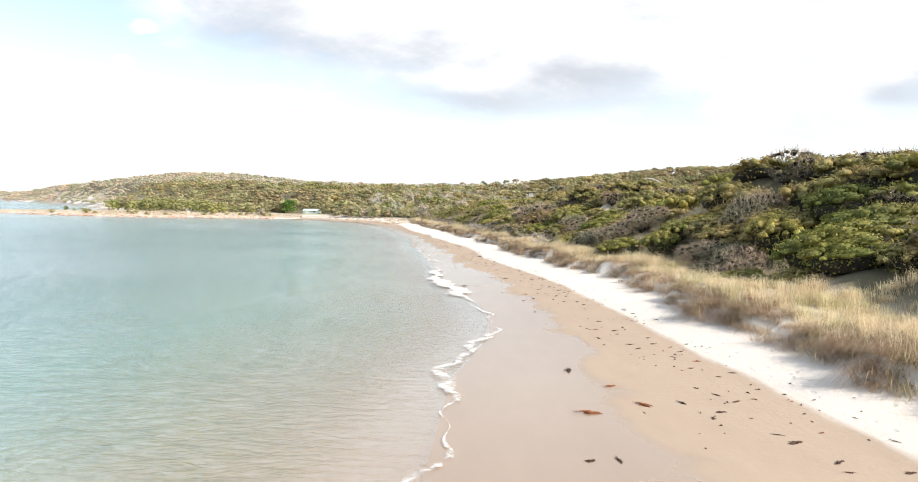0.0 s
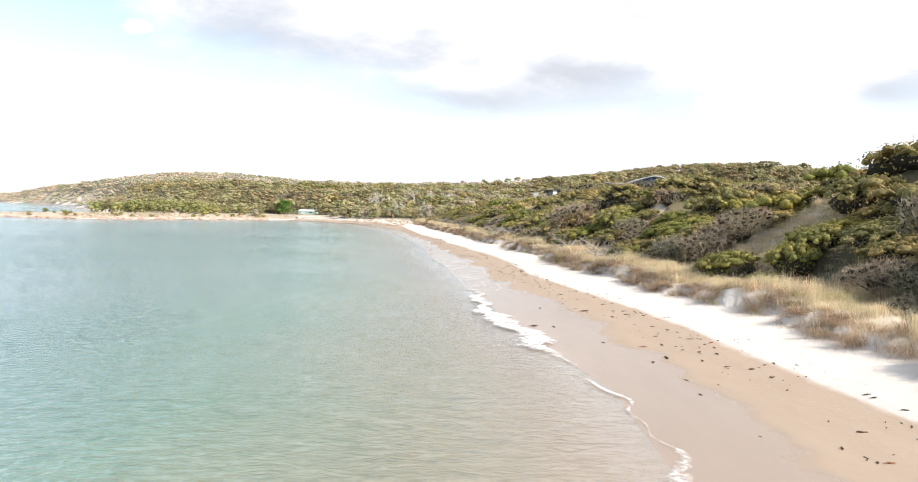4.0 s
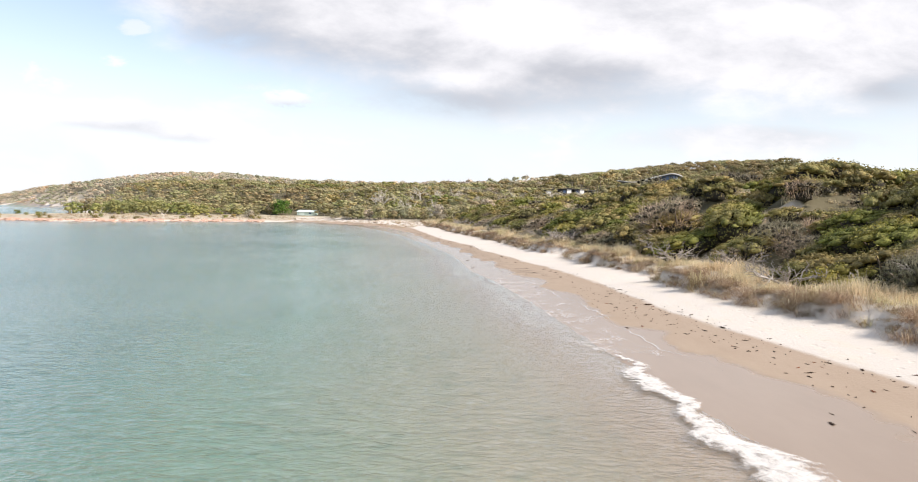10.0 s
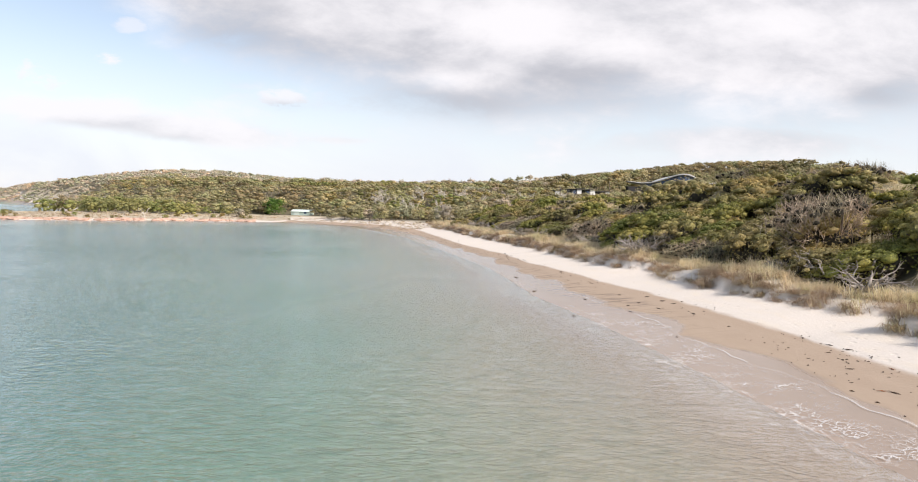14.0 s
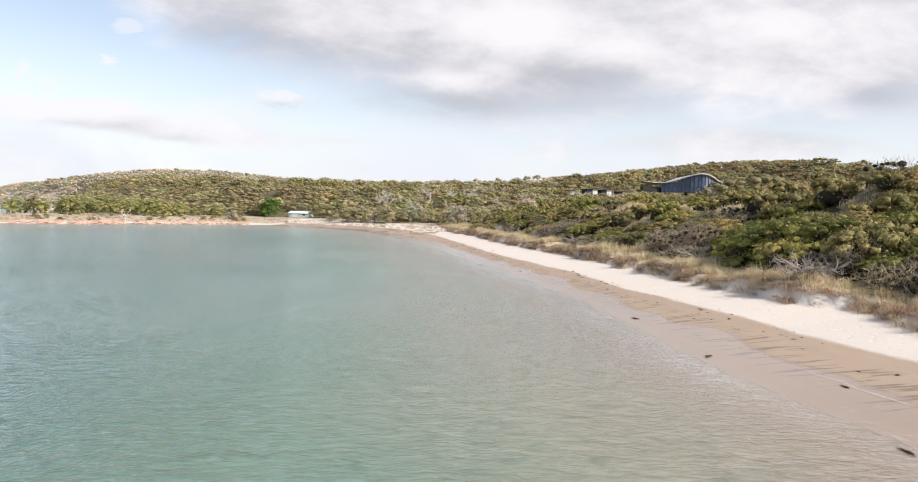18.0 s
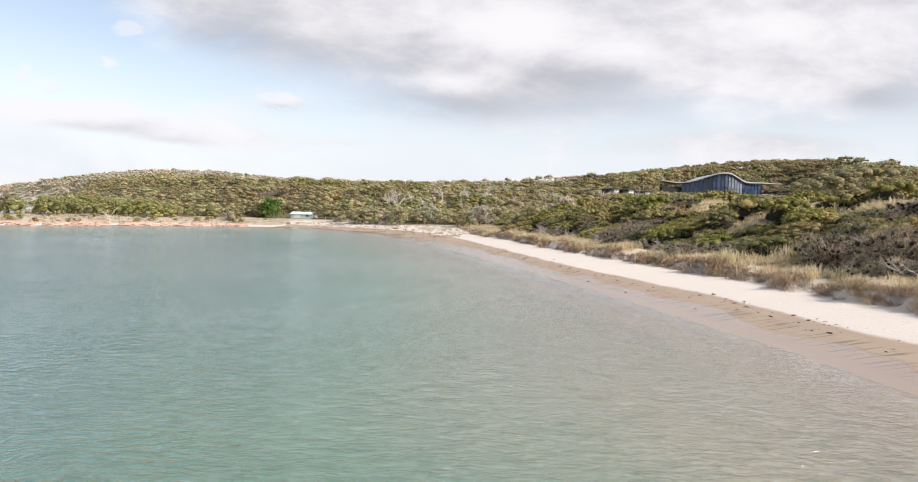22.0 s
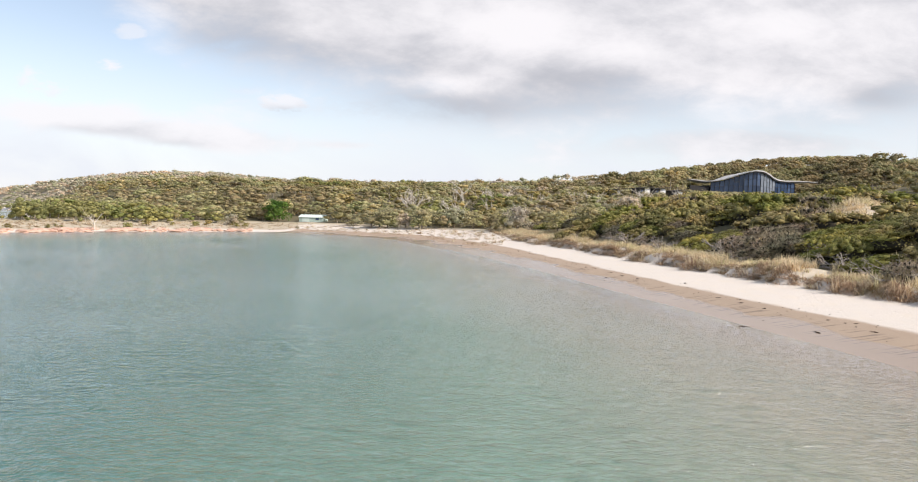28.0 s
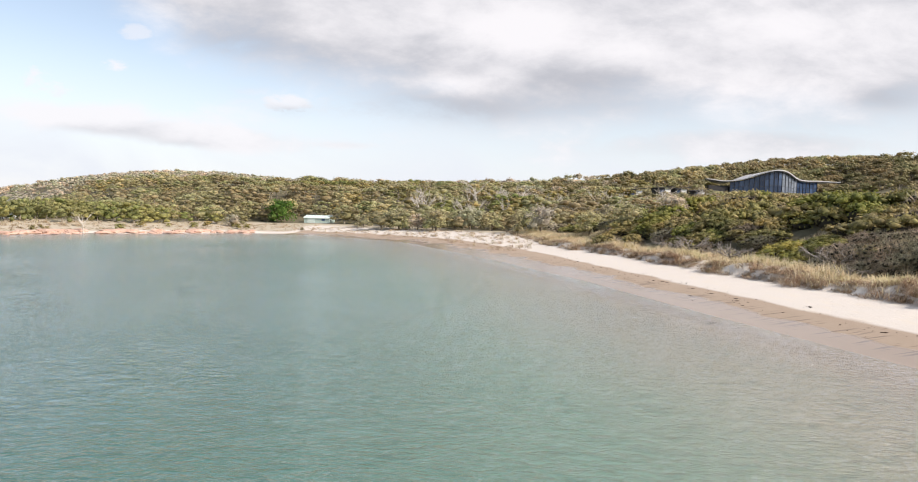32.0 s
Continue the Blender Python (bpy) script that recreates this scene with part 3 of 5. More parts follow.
def tube(points, radii, sides=5):
    """A tapered limb along the points. Returns verts and quads."""
    p = np.array(points, dtype=float)
    n = len(p)
    t = unit(np.gradient(p, axis=0))
    a = unit(np.cross(t, np.array((0.31, 0.87, 0.38))))
    b = np.cross(t, a)
    ang = np.arange(sides) / sides * 2 * np.pi
    ring = np.cos(ang)[None, :, None] * a[:, None] + np.sin(ang)[None, :, None] * b[:, None]
    v = (p[:, None] + ring * np.array(radii)[:, None, None]).reshape(-1, 3)
    q = []
    for i in range(n - 1):
        for j in range(sides):
            k = (j + 1) % sides
            q.append((i * sides + j, i * sides + k, (i + 1) * sides + k, (i + 1) * sides + j))
    return v, np.array(q)


def joined(pieces):
    vs, fs, off = [], [], 0
    for v, f in pieces:
        vs.append(v)
        fs.append(np.asarray(f) + off)
        off += len(v)
    return np.concatenate(vs), np.concatenate(fs)


# ---------------------------------------------------------------- the lie of the land
def line(ys, xs):
    ys, xs = np.array(ys, float), np.array(xs, float)
    return lambda y: np.interp(y, ys, xs)


WATER_X = line((-80, 14, 22, 29, 36, 44, 48, 57, 63, 75, 86, 95, 106, 115, 131, 144, 157, 175, 197, 225), (2.4, 2.4, 3.0, 4.6, 4.9, 3.6, 2.7, 1.7, 1.0, 0.0, -1.4, -3.1, -3.8, -4.5, -7.2, -9.5, -12.2, -15.4, -21.0, -29.5))
DAMP_X = line((-80, 14, 24, 36, 50, 57, 62, 68, 76, 85, 94, 100, 107, 117, 127, 147, 158, 170, 188, 210, 238), (12.4, 12.4, 11.6, 11.0, 9.7, 8.4, 7.1, 6.1, 5.7, 5.0, 3.6, 2.2, 1.1, -1.0, -2.0, -6.4, -8.0, -9.6, -12.2, -15.2, -20))
DUNE_X = line((-80, 20, 26, 38, 46, 53, 60, 66, 72, 84, 94, 107, 116, 124, 133, 143, 150, 163, 175, 188, 198, 210, 244), (15.2, 15.1, 14.2, 14.6, 14.4, 12.9, 12.0, 11.0, 9.6, 9.4, 7.8, 5.4, 4.2, 3.2, 2.4, 0.9, -0.7, -2.9, -4.6, -6.0, -7.0, -10.0, -13.6))
SHORE = [(2.4, -80), (2.4, 14), (3.0, 22), (4.6, 29), (4.9, 36), (3.6, 44), (1.7, 57), (0, 75), (-1.4, 86), (-3.1, 95), (-4.5, 115), (-7.2, 131), (-9.5, 144), (-12.2, 157), (-15.4, 175), (-21, 197),
         (-30, 226), (-35, 243), (-42, 253), (-57, 266), (-72, 272), (-80, 265), (-97, 245), (-106, 229), (-118, 218), (-130, 215), (-152, 219), (-172, 226), (-192, 236), (-168, 242), (-145, 250),
         (-150, 300), (-215, 400), (-330, 560), (-430, 655), (-520, 740), (-700, 900), (-1100, 1180), (-2600, 1700), (-6000, 2600), (-6000, 6000), (6000, 6000), (6000, -80)]


def smooth(a, b, v):
    k = np.clip((v - a) / (b - a), 0, 1)
    return k * k * (3 - 2 * k)


def inland(x, y):
    """Signed distance to the water's edge, positive on land."""
    best = np.full(x.shape, 1e9)
    inside = np.zeros(x.shape, bool)
    n = len(SHORE)
    for i in range(n):
        (ax, ay), (bx, by) = SHORE[i], SHORE[(i + 1) % n]
        dx, dy = bx - ax, by - ay
        t = np.clip(((x - ax) * dx + (y - ay) * dy) / (dx * dx + dy * dy), 0, 1)
        best = np.minimum(best, np.hypot(x - ax - t * dx, y - ay - t * dy))
        if ay != by:
            inside ^= ((ay > y) != (by > y)) & (x < (bx - ax) * (y - ay) / (by - ay) + ax)
    return np.where(inside, best, -best)


def wobble(x, y, s, seed=0.0):
    """Cheap smooth noise in -1..1 from a few sines."""
    a = np.sin(x / s + 1.7 * seed + 0.8 * np.sin(y / s * 0.9 + seed)) * np.cos(y / s * 1.13 - 2.1 * seed)
    b = np.sin(x / s * 2.3 - y / s * 1.9 + 3.3 * seed) * 0.5
    return (a + b) / 1.5


def hills(x, y):
    k = np.maximum(y - 270, 0)
    rise = 30 * (1 - np.exp(-k / 240))
    h = 1.8 + rise + 23 * np.exp(-((x - 215) / 130) ** 2 - ((y - 510) / 110) ** 2) + 10 * np.exp(-((x + 256) / 100) ** 2 - ((y - 720) / 150) ** 2)
    h = h + 5.5 * np.exp(-((x + 116) / 26) ** 2 - ((y - 254) / 24) ** 2) + 8.0 * smooth(12, 76, x) * smooth(100, 185, y) * smooth(345, 270, y)
    h = h + 0.9 * wobble(x, y, 17.0, 2.0) - 1.6 * smooth(-60, -150, x) * smooth(440, 560, y) - smooth(330, 460, y) * (11.5 * smooth(-0.42, -0.75, (x + 19) / np.maximum(y - 94, 60)) + 8 * smooth(-420, -560, x))
    # the slope below the lodge lies open to the bay
    reach = -19 + (x + 19) * 336 / np.maximum(y - 94, 60)
    side = np.maximum(np.maximum(97 - reach, reach - 174), 0)
    h = np.where((y > 320) & (y < 424), np.minimum(h, 2.6 + 17 * (y - 94) / 336 + 0.4 * side), h)
    # level ground under the lodge
    s = np.clip((x - 100) * 0.998 + (y - 430) * 0.058, 0, 69)
    far = np.hypot(x - 100 - 0.998 * s, y - 430 - 0.058 * s - 2)
    return np.minimum(h, 19.4 + 0.55 * np.maximum(far - 14, 0))


# sandy breaches in the grassy front: place, half width, reach inland
BLOWOUTS = ((44.5, 1.1, 1.3), (81.5, 1.9, 2.6), (103, 2.0, 2.8), (126, 1.2, 0.9), (151, 1.2, 0.9))


def dune_edge(y):
    """Foot of the broken dune front."""
    cut = sum(deep * np.exp(-((y - at) / wide) ** 2) for at, wide, deep in BLOWOUTS)
    return DUNE_X(y) + cut + 0.55 * np.sin(y * 0.9) * np.sin(y * 0.37 + 1) + 0.28 * np.sin(y * 2.3) + 0.12 * np.sin(y * 5.1 + 2)


CLEARINGS = ((24, 61, 3.3), (20, 56, 2.4), (22.8, 37, 2.8), (20.5, 88, 1.7), (22, 100, 2.3), (18.5, 170, 5.5), (17, 141, 3.8), (19, 154, 4.2), (27, 118, 3.5), (13.5, 112, 2.2), (30, 72, 3.0), (11, 150, 2.6), (10.5, 160, 2.0), (17, 84, 2.4))


def cleared(x, y):
    """Above 0 inside the open straw patches between the shrubs."""
    best = -9.0
    for a, c, r in CLEARINGS:
        best = np.maximum(best, 1 - np.hypot((x - a - 0.5 * r) / 1.75, (y - c) - 0.25 * (x - a)) / r)
    return best


def land(x, y):
    """Height of the ground, and the kind of ground there."""
    x, y = np.asarray(x, float), np.asarray(y, float)
    d = inland(x, y)
    wx, cx, dx = WATER_X(y), DAMP_X(y), dune_edge(y)
    u = x - dx
    beach = np.where(x < cx, 0.62 * (x - wx) / (cx - wx), 0.62 + 0.55 * np.clip((x - cx) / np.maximum(dx - cx, 0.5), 0, 1))
    zone = np.where(x < cx, (x - wx) / (cx - wx), 1 + np.clip((x - cx) / np.maximum(dx - cx, 0.5), 0, 1))
    breach = sum(np.exp(-((y - at) / wide) ** 2) for at, wide, deep in BLOWOUTS)
    scarp = (1 - 0.6 * breach) * (0.72 + 0.22 * np.sin(y * 0.41 + 1.3) + 0.1 * np.sin(y * 1.7)) * (0.75 * smooth(-0.05, 0.45, u + 0.12 * np.sin(y * 3.1)) + 0.25 * smooth(0.2, 1.6, u))
    slope = 0.04 * np.clip(u, 0, 4) - 0.3 * smooth(2.5, 4.5, u) + 0.42 * np.clip(u - 5.2, 0, 6) + 0.27 * np.clip(u - 11.2, 0, 9) + 1.75 * smooth(13, 20, u) * smooth(66, 52, y) + 1.7 * smooth(12, 20, u) * smooth(80, 92, y) * smooth(148, 126, y)
    bumps = smooth(2, 9, u) * (1.05 * wobble(x, y, 5.5, 1.0) + 0.45 * wobble(x, y, 2.3, 4.0))
    bumps = bumps + 2.3 * np.exp(-((x - 31) / 5.0) ** 2 - ((y - 58) / 9.0) ** 2)
    back = smooth(22, 70, u)
    main = beach + scarp + slope * (1 - back * 0.35) + bumps + back * (hills(x, y) - 1.8) * 0.95
    zone = np.where(u > 0, 2 + smooth(-0.1, 0.35, u) * 0.6 + smooth(0.35, 1.6, u) * 0.25 + smooth(3.5, 7, u) * 1.2, zone)
    west = smooth(-120, -200, x)
    zone = np.where(u > 3, zone - np.maximum(zone - 2.8, 0) * smooth(-0.15, 0.15, cleared(x, y)), zone)
    far = np.where(d < 12, 0.09 * d, 1.08) + smooth(10, 26, d) * 1.2 + (hills(x, y) - 2.2) * smooth(22 - 14 * west, 75 - 40 * west, d)
    zfar = np.where(d < 9, 0.3 + d / 13, 1.0) + smooth(9, 13, d) * 1.4 + smooth(17, 30, d) * 1.7
    zfar = np.where(x < -66, np.where(d > 4, 2.9, 2.3) + smooth(14, 30, d) * 1.2, zfar)
    w = smooth(208, 244, y + np.clip(-x - 16, 0, 60) * 0.4) * smooth(20, -2, x) + smooth(240, 268, y)
    w = np.clip(w, 0, 1)
    h = main * (1 - w) + far * w
    zone = zone * (1 - w) + zfar * w
    bed = -0.05 * np.clip(-d, 0, 8) - 0.022 * np.clip(-d - 8, 0, 120)
    h = np.where(d < 0, np.minimum(bed, 0.0), np.maximum(h, 0.004 * np.clip(d, 0, 5)))
    zone = np.where((d < 0) & (x > -260), d * (0.36 - 0.08 * smooth(75, 115, y) + 0.05 * smooth(108, 138, y)), np.maximum(zone, 0.0))
    zone = np.where(x < -260, np.where(d < 0, -6.0, np.where(d < 16, 1.7, 3.9)), zone)
    return h, zone, u, d


def axis(fine_a, fine_b, step, out_a, out_b, grow=1.09):
    mid = list(np.arange(fine_a, fine_b + 1e-6, step))
    s, v = step, fine_a
    low = []
    while v > out_a:
        s *= grow
        v -= s
        low.append(v)
    s, v = step, fine_b
    high = []
    while v < out_b:
        s *= grow
        v += s
        high.append(v)
    return np.array(low[::-1] + mid + high)


def sheet(name, xs, ys, zf):
    X, Y = np.meshgrid(xs, ys)
    Z = zf(X, Y)
    nx, ny = len(xs), len(ys)
    i = np.arange(nx * ny).reshape(ny, nx)
    q = np.stack([i[:-1, :-1], i[:-1, 1:], i[1:, 1:], i[1:, :-1]], axis=-1).reshape(-1, 4)
    return np.stack([X, Y, Z], axis=-1).reshape(-1, 3), q


def build_ground():
    xs = axis(-14, 20, 0.25, -4500, 4500, 1.05)
    ys = axis(6, 175, 0.55, -400, 4600, 1.045)
    X, Y = np.meshgrid(xs, ys)
    H, Z, U, D = land(X, Y)
    v, q = sheet("ground", xs, ys, lambda a, b: H)
    me = mesh_arrays("ground", v, [q], [GROUND], smooth=True)
    at = me.attributes.new("zone", "FLOAT", "POINT")
    at.data.foreach_set("value", Z.ravel().astype(np.float32))
    ob = new("ground", me)
    tagged(ob, "pale sand beach rising into dune soil and a shallow sea bed", "ground", kind="structure")


build_ground()


def build_water():
    xs = axis(-60, 12, 1.0, -4500, 60, 1.2)
    ys = axis(0, 250, 1.5, -400, 4600, 1.15)
    v, q = sheet("water", xs, ys, lambda a, b: 0.0 * a)
    me = mesh_arrays("water", v, [q], [WATER], smooth=True)
    at = me.attributes.new("deep", "FLOAT", "POINT")
    at.data.foreach_set("value", smooth(0.3, -7.0, inland(v[:, 0], v[:, 1])).astype(np.float32))
    ob = new("water", me)
    tagged(ob, "calm clear green-blue sea water with small wind ripples", "water", kind="structure")


build_water()


# ---------------------------------------------------------------- plants
def shrub_lobes(rng, r, h, n):
    """Many small rounded clumps heaped into one low dome."""
    out = [((0.0, 0.0, h * 0.32), (r * 0.8, r * 0.8, h * 0.42))]
    for i in range(n):
        a = 2.4 * i + rng.uniform(-0.3, 0.3)
        k = r * 0.86 * math.sqrt((i + 0.5) / n)
        rr = r * rng.uniform(0.6, 1.05) / math.sqrt(n)
        z = h * (0.32 + 0.52 * math.sqrt(max(1 - (k / r) ** 2, 0.0)) + rng.uniform(-0.07, 0.07))
        out.append(((k * np.cos(a), k * np.sin(a), z), (rr * rng.uniform(0.9, 1.5), rr * rng.uniform(0.8, 1.2), rr * rng.uniform(0.55, 0.85))))
    return out


def shrub_data(seed, kind, leaves, length, width, core_level=2):
    """One shrub of about 1 m radius: arrays of leaf verts and quads, core verts and triangles, limb verts and quads."""
    rng = np.random.default_rng(seed)
    lobes = shrub_lobes(rng, 1.0, 1.0, int(rng.integers(32, 40)) if core_level > 1 else 14)
    c, o = lobes_cloud(rng, lobes, leaves)
    if kind == "twig":
        c = c + o * rng.uniform(-0.16, 0.06, (len(c), 1))
        nor = unit(np.cross(o, rng.normal(0, 1, o.shape)))
        tan = unit(o + rng.normal(0, 0.45, o.shape) + (0, 0, 0.3))
        bi = np.cross(nor, tan)
        ln, wd = length * 2.6 * rng.uniform(0.5, 1.3, (len(c), 1)), width * 0.28
        v = np.stack([c - tan * ln * 0.5 - bi * wd * 0.5, c - tan * ln * 0.5 + bi * wd * 0.5, c + tan * ln * 0.5 + bi * wd * 0.15, c + tan * ln * 0.5 - bi * wd * 0.15], axis=1).reshape(-1, 3)
        q = np.arange(len(v)).reshape(-1, 4)
    else:
        v, q = leaf_quads(rng, c + o * rng.uniform(-0.02, 0.075, (leaves, 1)), o, length, width, 0.25, 0.6)
    v[:, 2] = np.maximum(v[:, 2], 0.02)
    cv, cf = lobe_cores(rng, lobes, 0.5 if kind == "twig" else 0.84, 1 if core_level == 1 or kind == "twig" else 2)
    limbs = []
    for i in range(5):
        a = 2 * np.pi * (i + rng.random()) / 5
        e = np.array((np.cos(a) * 0.8, np.sin(a) * 0.8, 0.65))
        p = [np.array((np.cos(a) * 0.08, np.sin(a) * 0.08, -0.15)), e * (0.45, 0.45, 0.3) + rng.normal(0, 0.06, 3), e + rng.normal(0, 0.08, 3)]
        limbs.append(tube(p, (0.045, 0.03, 0.012), 4))
    return (v, q), (cv, cf), joined(limbs)


def crown_mesh(name, leaf, core, mat, core_mat=None, shade_faces=0):
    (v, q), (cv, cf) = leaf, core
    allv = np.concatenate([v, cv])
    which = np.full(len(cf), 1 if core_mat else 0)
    # the first core faces get the dark colour that stands for inner shade
    which[:shade_faces] = 1
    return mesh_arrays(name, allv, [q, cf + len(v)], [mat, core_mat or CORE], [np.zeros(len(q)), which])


def scatter_shrubs():
    """Plan of the dune scrub: place, size and kind of every shrub."""
    rng = np.random.default_rng(11)
    rows = []
    for y in np.arange(8, 262, 2.0):
        for u in np.arange(2.6, 30, 2.0):
            yy, uu = y + rng.uniform(-0.95, 0.95), u + rng.uniform(-0.95, 0.95)
            x = float(DUNE_X(yy)) + uu
            gap = wobble(x, yy, 4.3, 6.0) + 0.5 * wobble(x, yy, 1.9, 2.0)
            front = uu < 4.6 + 1.3 * np.sin(yy * 0.33) + 0.9 * np.sin(yy * 0.83 + 2)
            if front or (yy < 30 and uu < 7) or gap > 0.46 or cleared(x, yy) > 0.08 or (yy > 215 and uu < 9):
                continue
            s = wobble(x, yy, 6.0, 9.0) + rng.normal(0, 0.28)
            kind = "twig" if (s < -0.5 or (uu < 7.5 and s < -0.1)) else ("olive" if s < 0.22 else "green")
            bank = 1 + 0.4 * float(smooth(84, 92, np.array(yy)) * smooth(136, 124, np.array(yy)) * smooth(10, 6, np.array(uu)))
            size = bank * rng.uniform(1.1, 2.45) * (0.85 if uu < 6 else 1.0) * (0.85 if gap > 0.3 else 1.0)
            rows.append((x, yy, uu, size, kind, rng.uniform(-55, 55), rng.uniform(0.8, 1.2)))
    return rows


def grouped_copies(name, variants, places, mats_of):
    """Joins many small plants into one mesh. variants: list of (verts, faces, which); places: (variant, x, y, z, scale, height, turn)."""
    vs, f3, f4, w3, w4, off = [], [], [], [], [], 0
    for k, x, y, z, s, hz, a in places:
        v, q, t, wq, wt = variants[k]
        ca, sa = math.cos(a), math.sin(a)
        p = np.empty_like(v)
        p[:, 0] = (v[:, 0] * ca - v[:, 1] * sa) * s + x
        p[:, 1] = (v[:, 0] * sa + v[:, 1] * ca) * s + y
        p[:, 2] = v[:, 2] * s * hz + z
        vs.append(p)
        f4.append(q + off), w4.append(wq)
        f3.append(t + off), w3.append(wt)
        off += len(v)
    return mesh_arrays(name, np.concatenate(vs), [np.concatenate(f4), np.concatenate(f3)], mats_of, [np.concatenate(w4), np.concatenate(w3)])


KINDS = {"green": (LEAF_GREEN, "dense green coastal shrub with rounded leafy clumps on the dune"),
         "olive": (LEAF_OLIVE, "olive-brown wind-shaped coastal shrub on the dune slope"),
         "twig": (LEAF_GREY, "grey dry twiggy shrub with bare stems on the dune")}


def build_shrubs():
    rows = scatter_shrubs()
    H = land(np.array([r[0] for r in rows]), np.array([r[1] for r in rows]))[0]
    near = sorted(range(len(rows)), key=lambda i: rows[i][2] + 0.035 * abs(rows[i][1] - 75))[:290]
    chosen = set(near)
    models = {}
    for kind in KINDS:
        for k in range(4):
            seed = 40 + k + 10 * list(KINDS).index(kind)
            leaf, core, limb = shrub_data(seed, kind, 1500 if kind != "twig" else 1300, 0.068 if kind != "twig" else 0.1, 0.046 if kind != "twig" else 0.06)
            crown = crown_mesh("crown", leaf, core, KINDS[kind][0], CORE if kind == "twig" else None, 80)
            stems = mesh_arrays("trunk", limb[0], [limb[1]], [BARK], smooth=True)
            models[kind, k] = (crown, stems)
    for n, i in enumerate(near):
        x, y, u, size, kind, turn, hz = rows[i]
        crown, stems = models[kind, n % 4]
        ob = new("shrub")
        ob.matrix_world = Matrix.LocRotScale((x, y, H[i] - 0.12), Euler((radians(4 * math.sin(n)), radians(-13), radians(turn))), (size * 1.15, size * 0.92, size * hz))
        part("crown", crown, ob)
        part("trunk", stems, ob, "grey-brown forked woody trunk")
        tagged(ob, KINDS[kind][1], "shrub", "shrubs on the dune")
    lite, order = [], {}
    for level, leaves, length, width in (("close", 520, 0.1, 0.065), ("far", 200, 0.15, 0.1)):
        for kind in KINDS:
            for k in range(3):
                leaf, core, limb = shrub_data(140 + k + 10 * list(KINDS).index(kind), kind, leaves, length, width, 1)
                m = list(KINDS).index(kind)
                order.setdefault((level, kind), len(lite))
                # innermost lobe and all twig cores get the painted shade colour
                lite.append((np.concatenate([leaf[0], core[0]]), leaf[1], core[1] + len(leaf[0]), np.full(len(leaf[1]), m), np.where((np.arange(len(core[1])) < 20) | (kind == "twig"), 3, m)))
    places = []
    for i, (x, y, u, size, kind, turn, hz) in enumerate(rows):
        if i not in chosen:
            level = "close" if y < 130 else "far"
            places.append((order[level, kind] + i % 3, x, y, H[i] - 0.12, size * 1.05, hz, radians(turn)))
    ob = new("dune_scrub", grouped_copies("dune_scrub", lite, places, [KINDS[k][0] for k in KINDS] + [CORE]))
    tagged(ob, "wind-shorn green and olive scrub covering the dune", "scrub", kind="stuff")


build_shrubs()


def bare_shrub_parts(seed):
    """Low wind-bent bare branches: a short stump and several forking limbs."""
    rng = np.random.default_rng(seed)
    limbs = []
    for i in range(7):
        a = 2 * np.pi * (i + rng.random()) / 7
        s = np.array((np.cos(a) * 0.06, np.sin(a) * 0.06, 0.1))
        out = np.array((np.cos(a), np.sin(a), rng.uniform(0.35, 1.0)))
        m = s + out * rng.uniform(0.35, 0.5) + rng.normal(0, 0.08, 3)
        e = m + out * (0.9, 0.9, 0.45) * rng.uniform(0.4, 0.7) + np.array((0.12, 0, 0)) + rng.normal(0, 0.1, 3)
        pcs = [tube([s, m, e], (0.065, 0.045, 0.02), 5)]
        for j in range(5):
            f = m + (e - m) * rng.uniform(-0.3, 1.0)
            g = f + unit(out + rng.normal(0, 0.75, 3)) * rng.uniform(0.3, 0.6)
            mid = (f + g) / 2 + rng.normal(0, 0.05, 3)
            pcs.append(tube([f, mid, g], (0.028, 0.019, 0.009), 4))
            for k in range(3):
                w = mid + (g - mid) * rng.random()
                pcs.append(tube([w, w + unit(out + rng.normal(0, 0.9, 3)) * rng.uniform(0.15, 0.35)], (0.013, 0.006), 3))
        limbs.append(joined(pcs))
    stump = tube([(0, 0, -0.25), (0.02, 0, 0.06), (0.0, 0.02, 0.2)], (0.09, 0.075, 0.05), 6)
    return stump, limbs


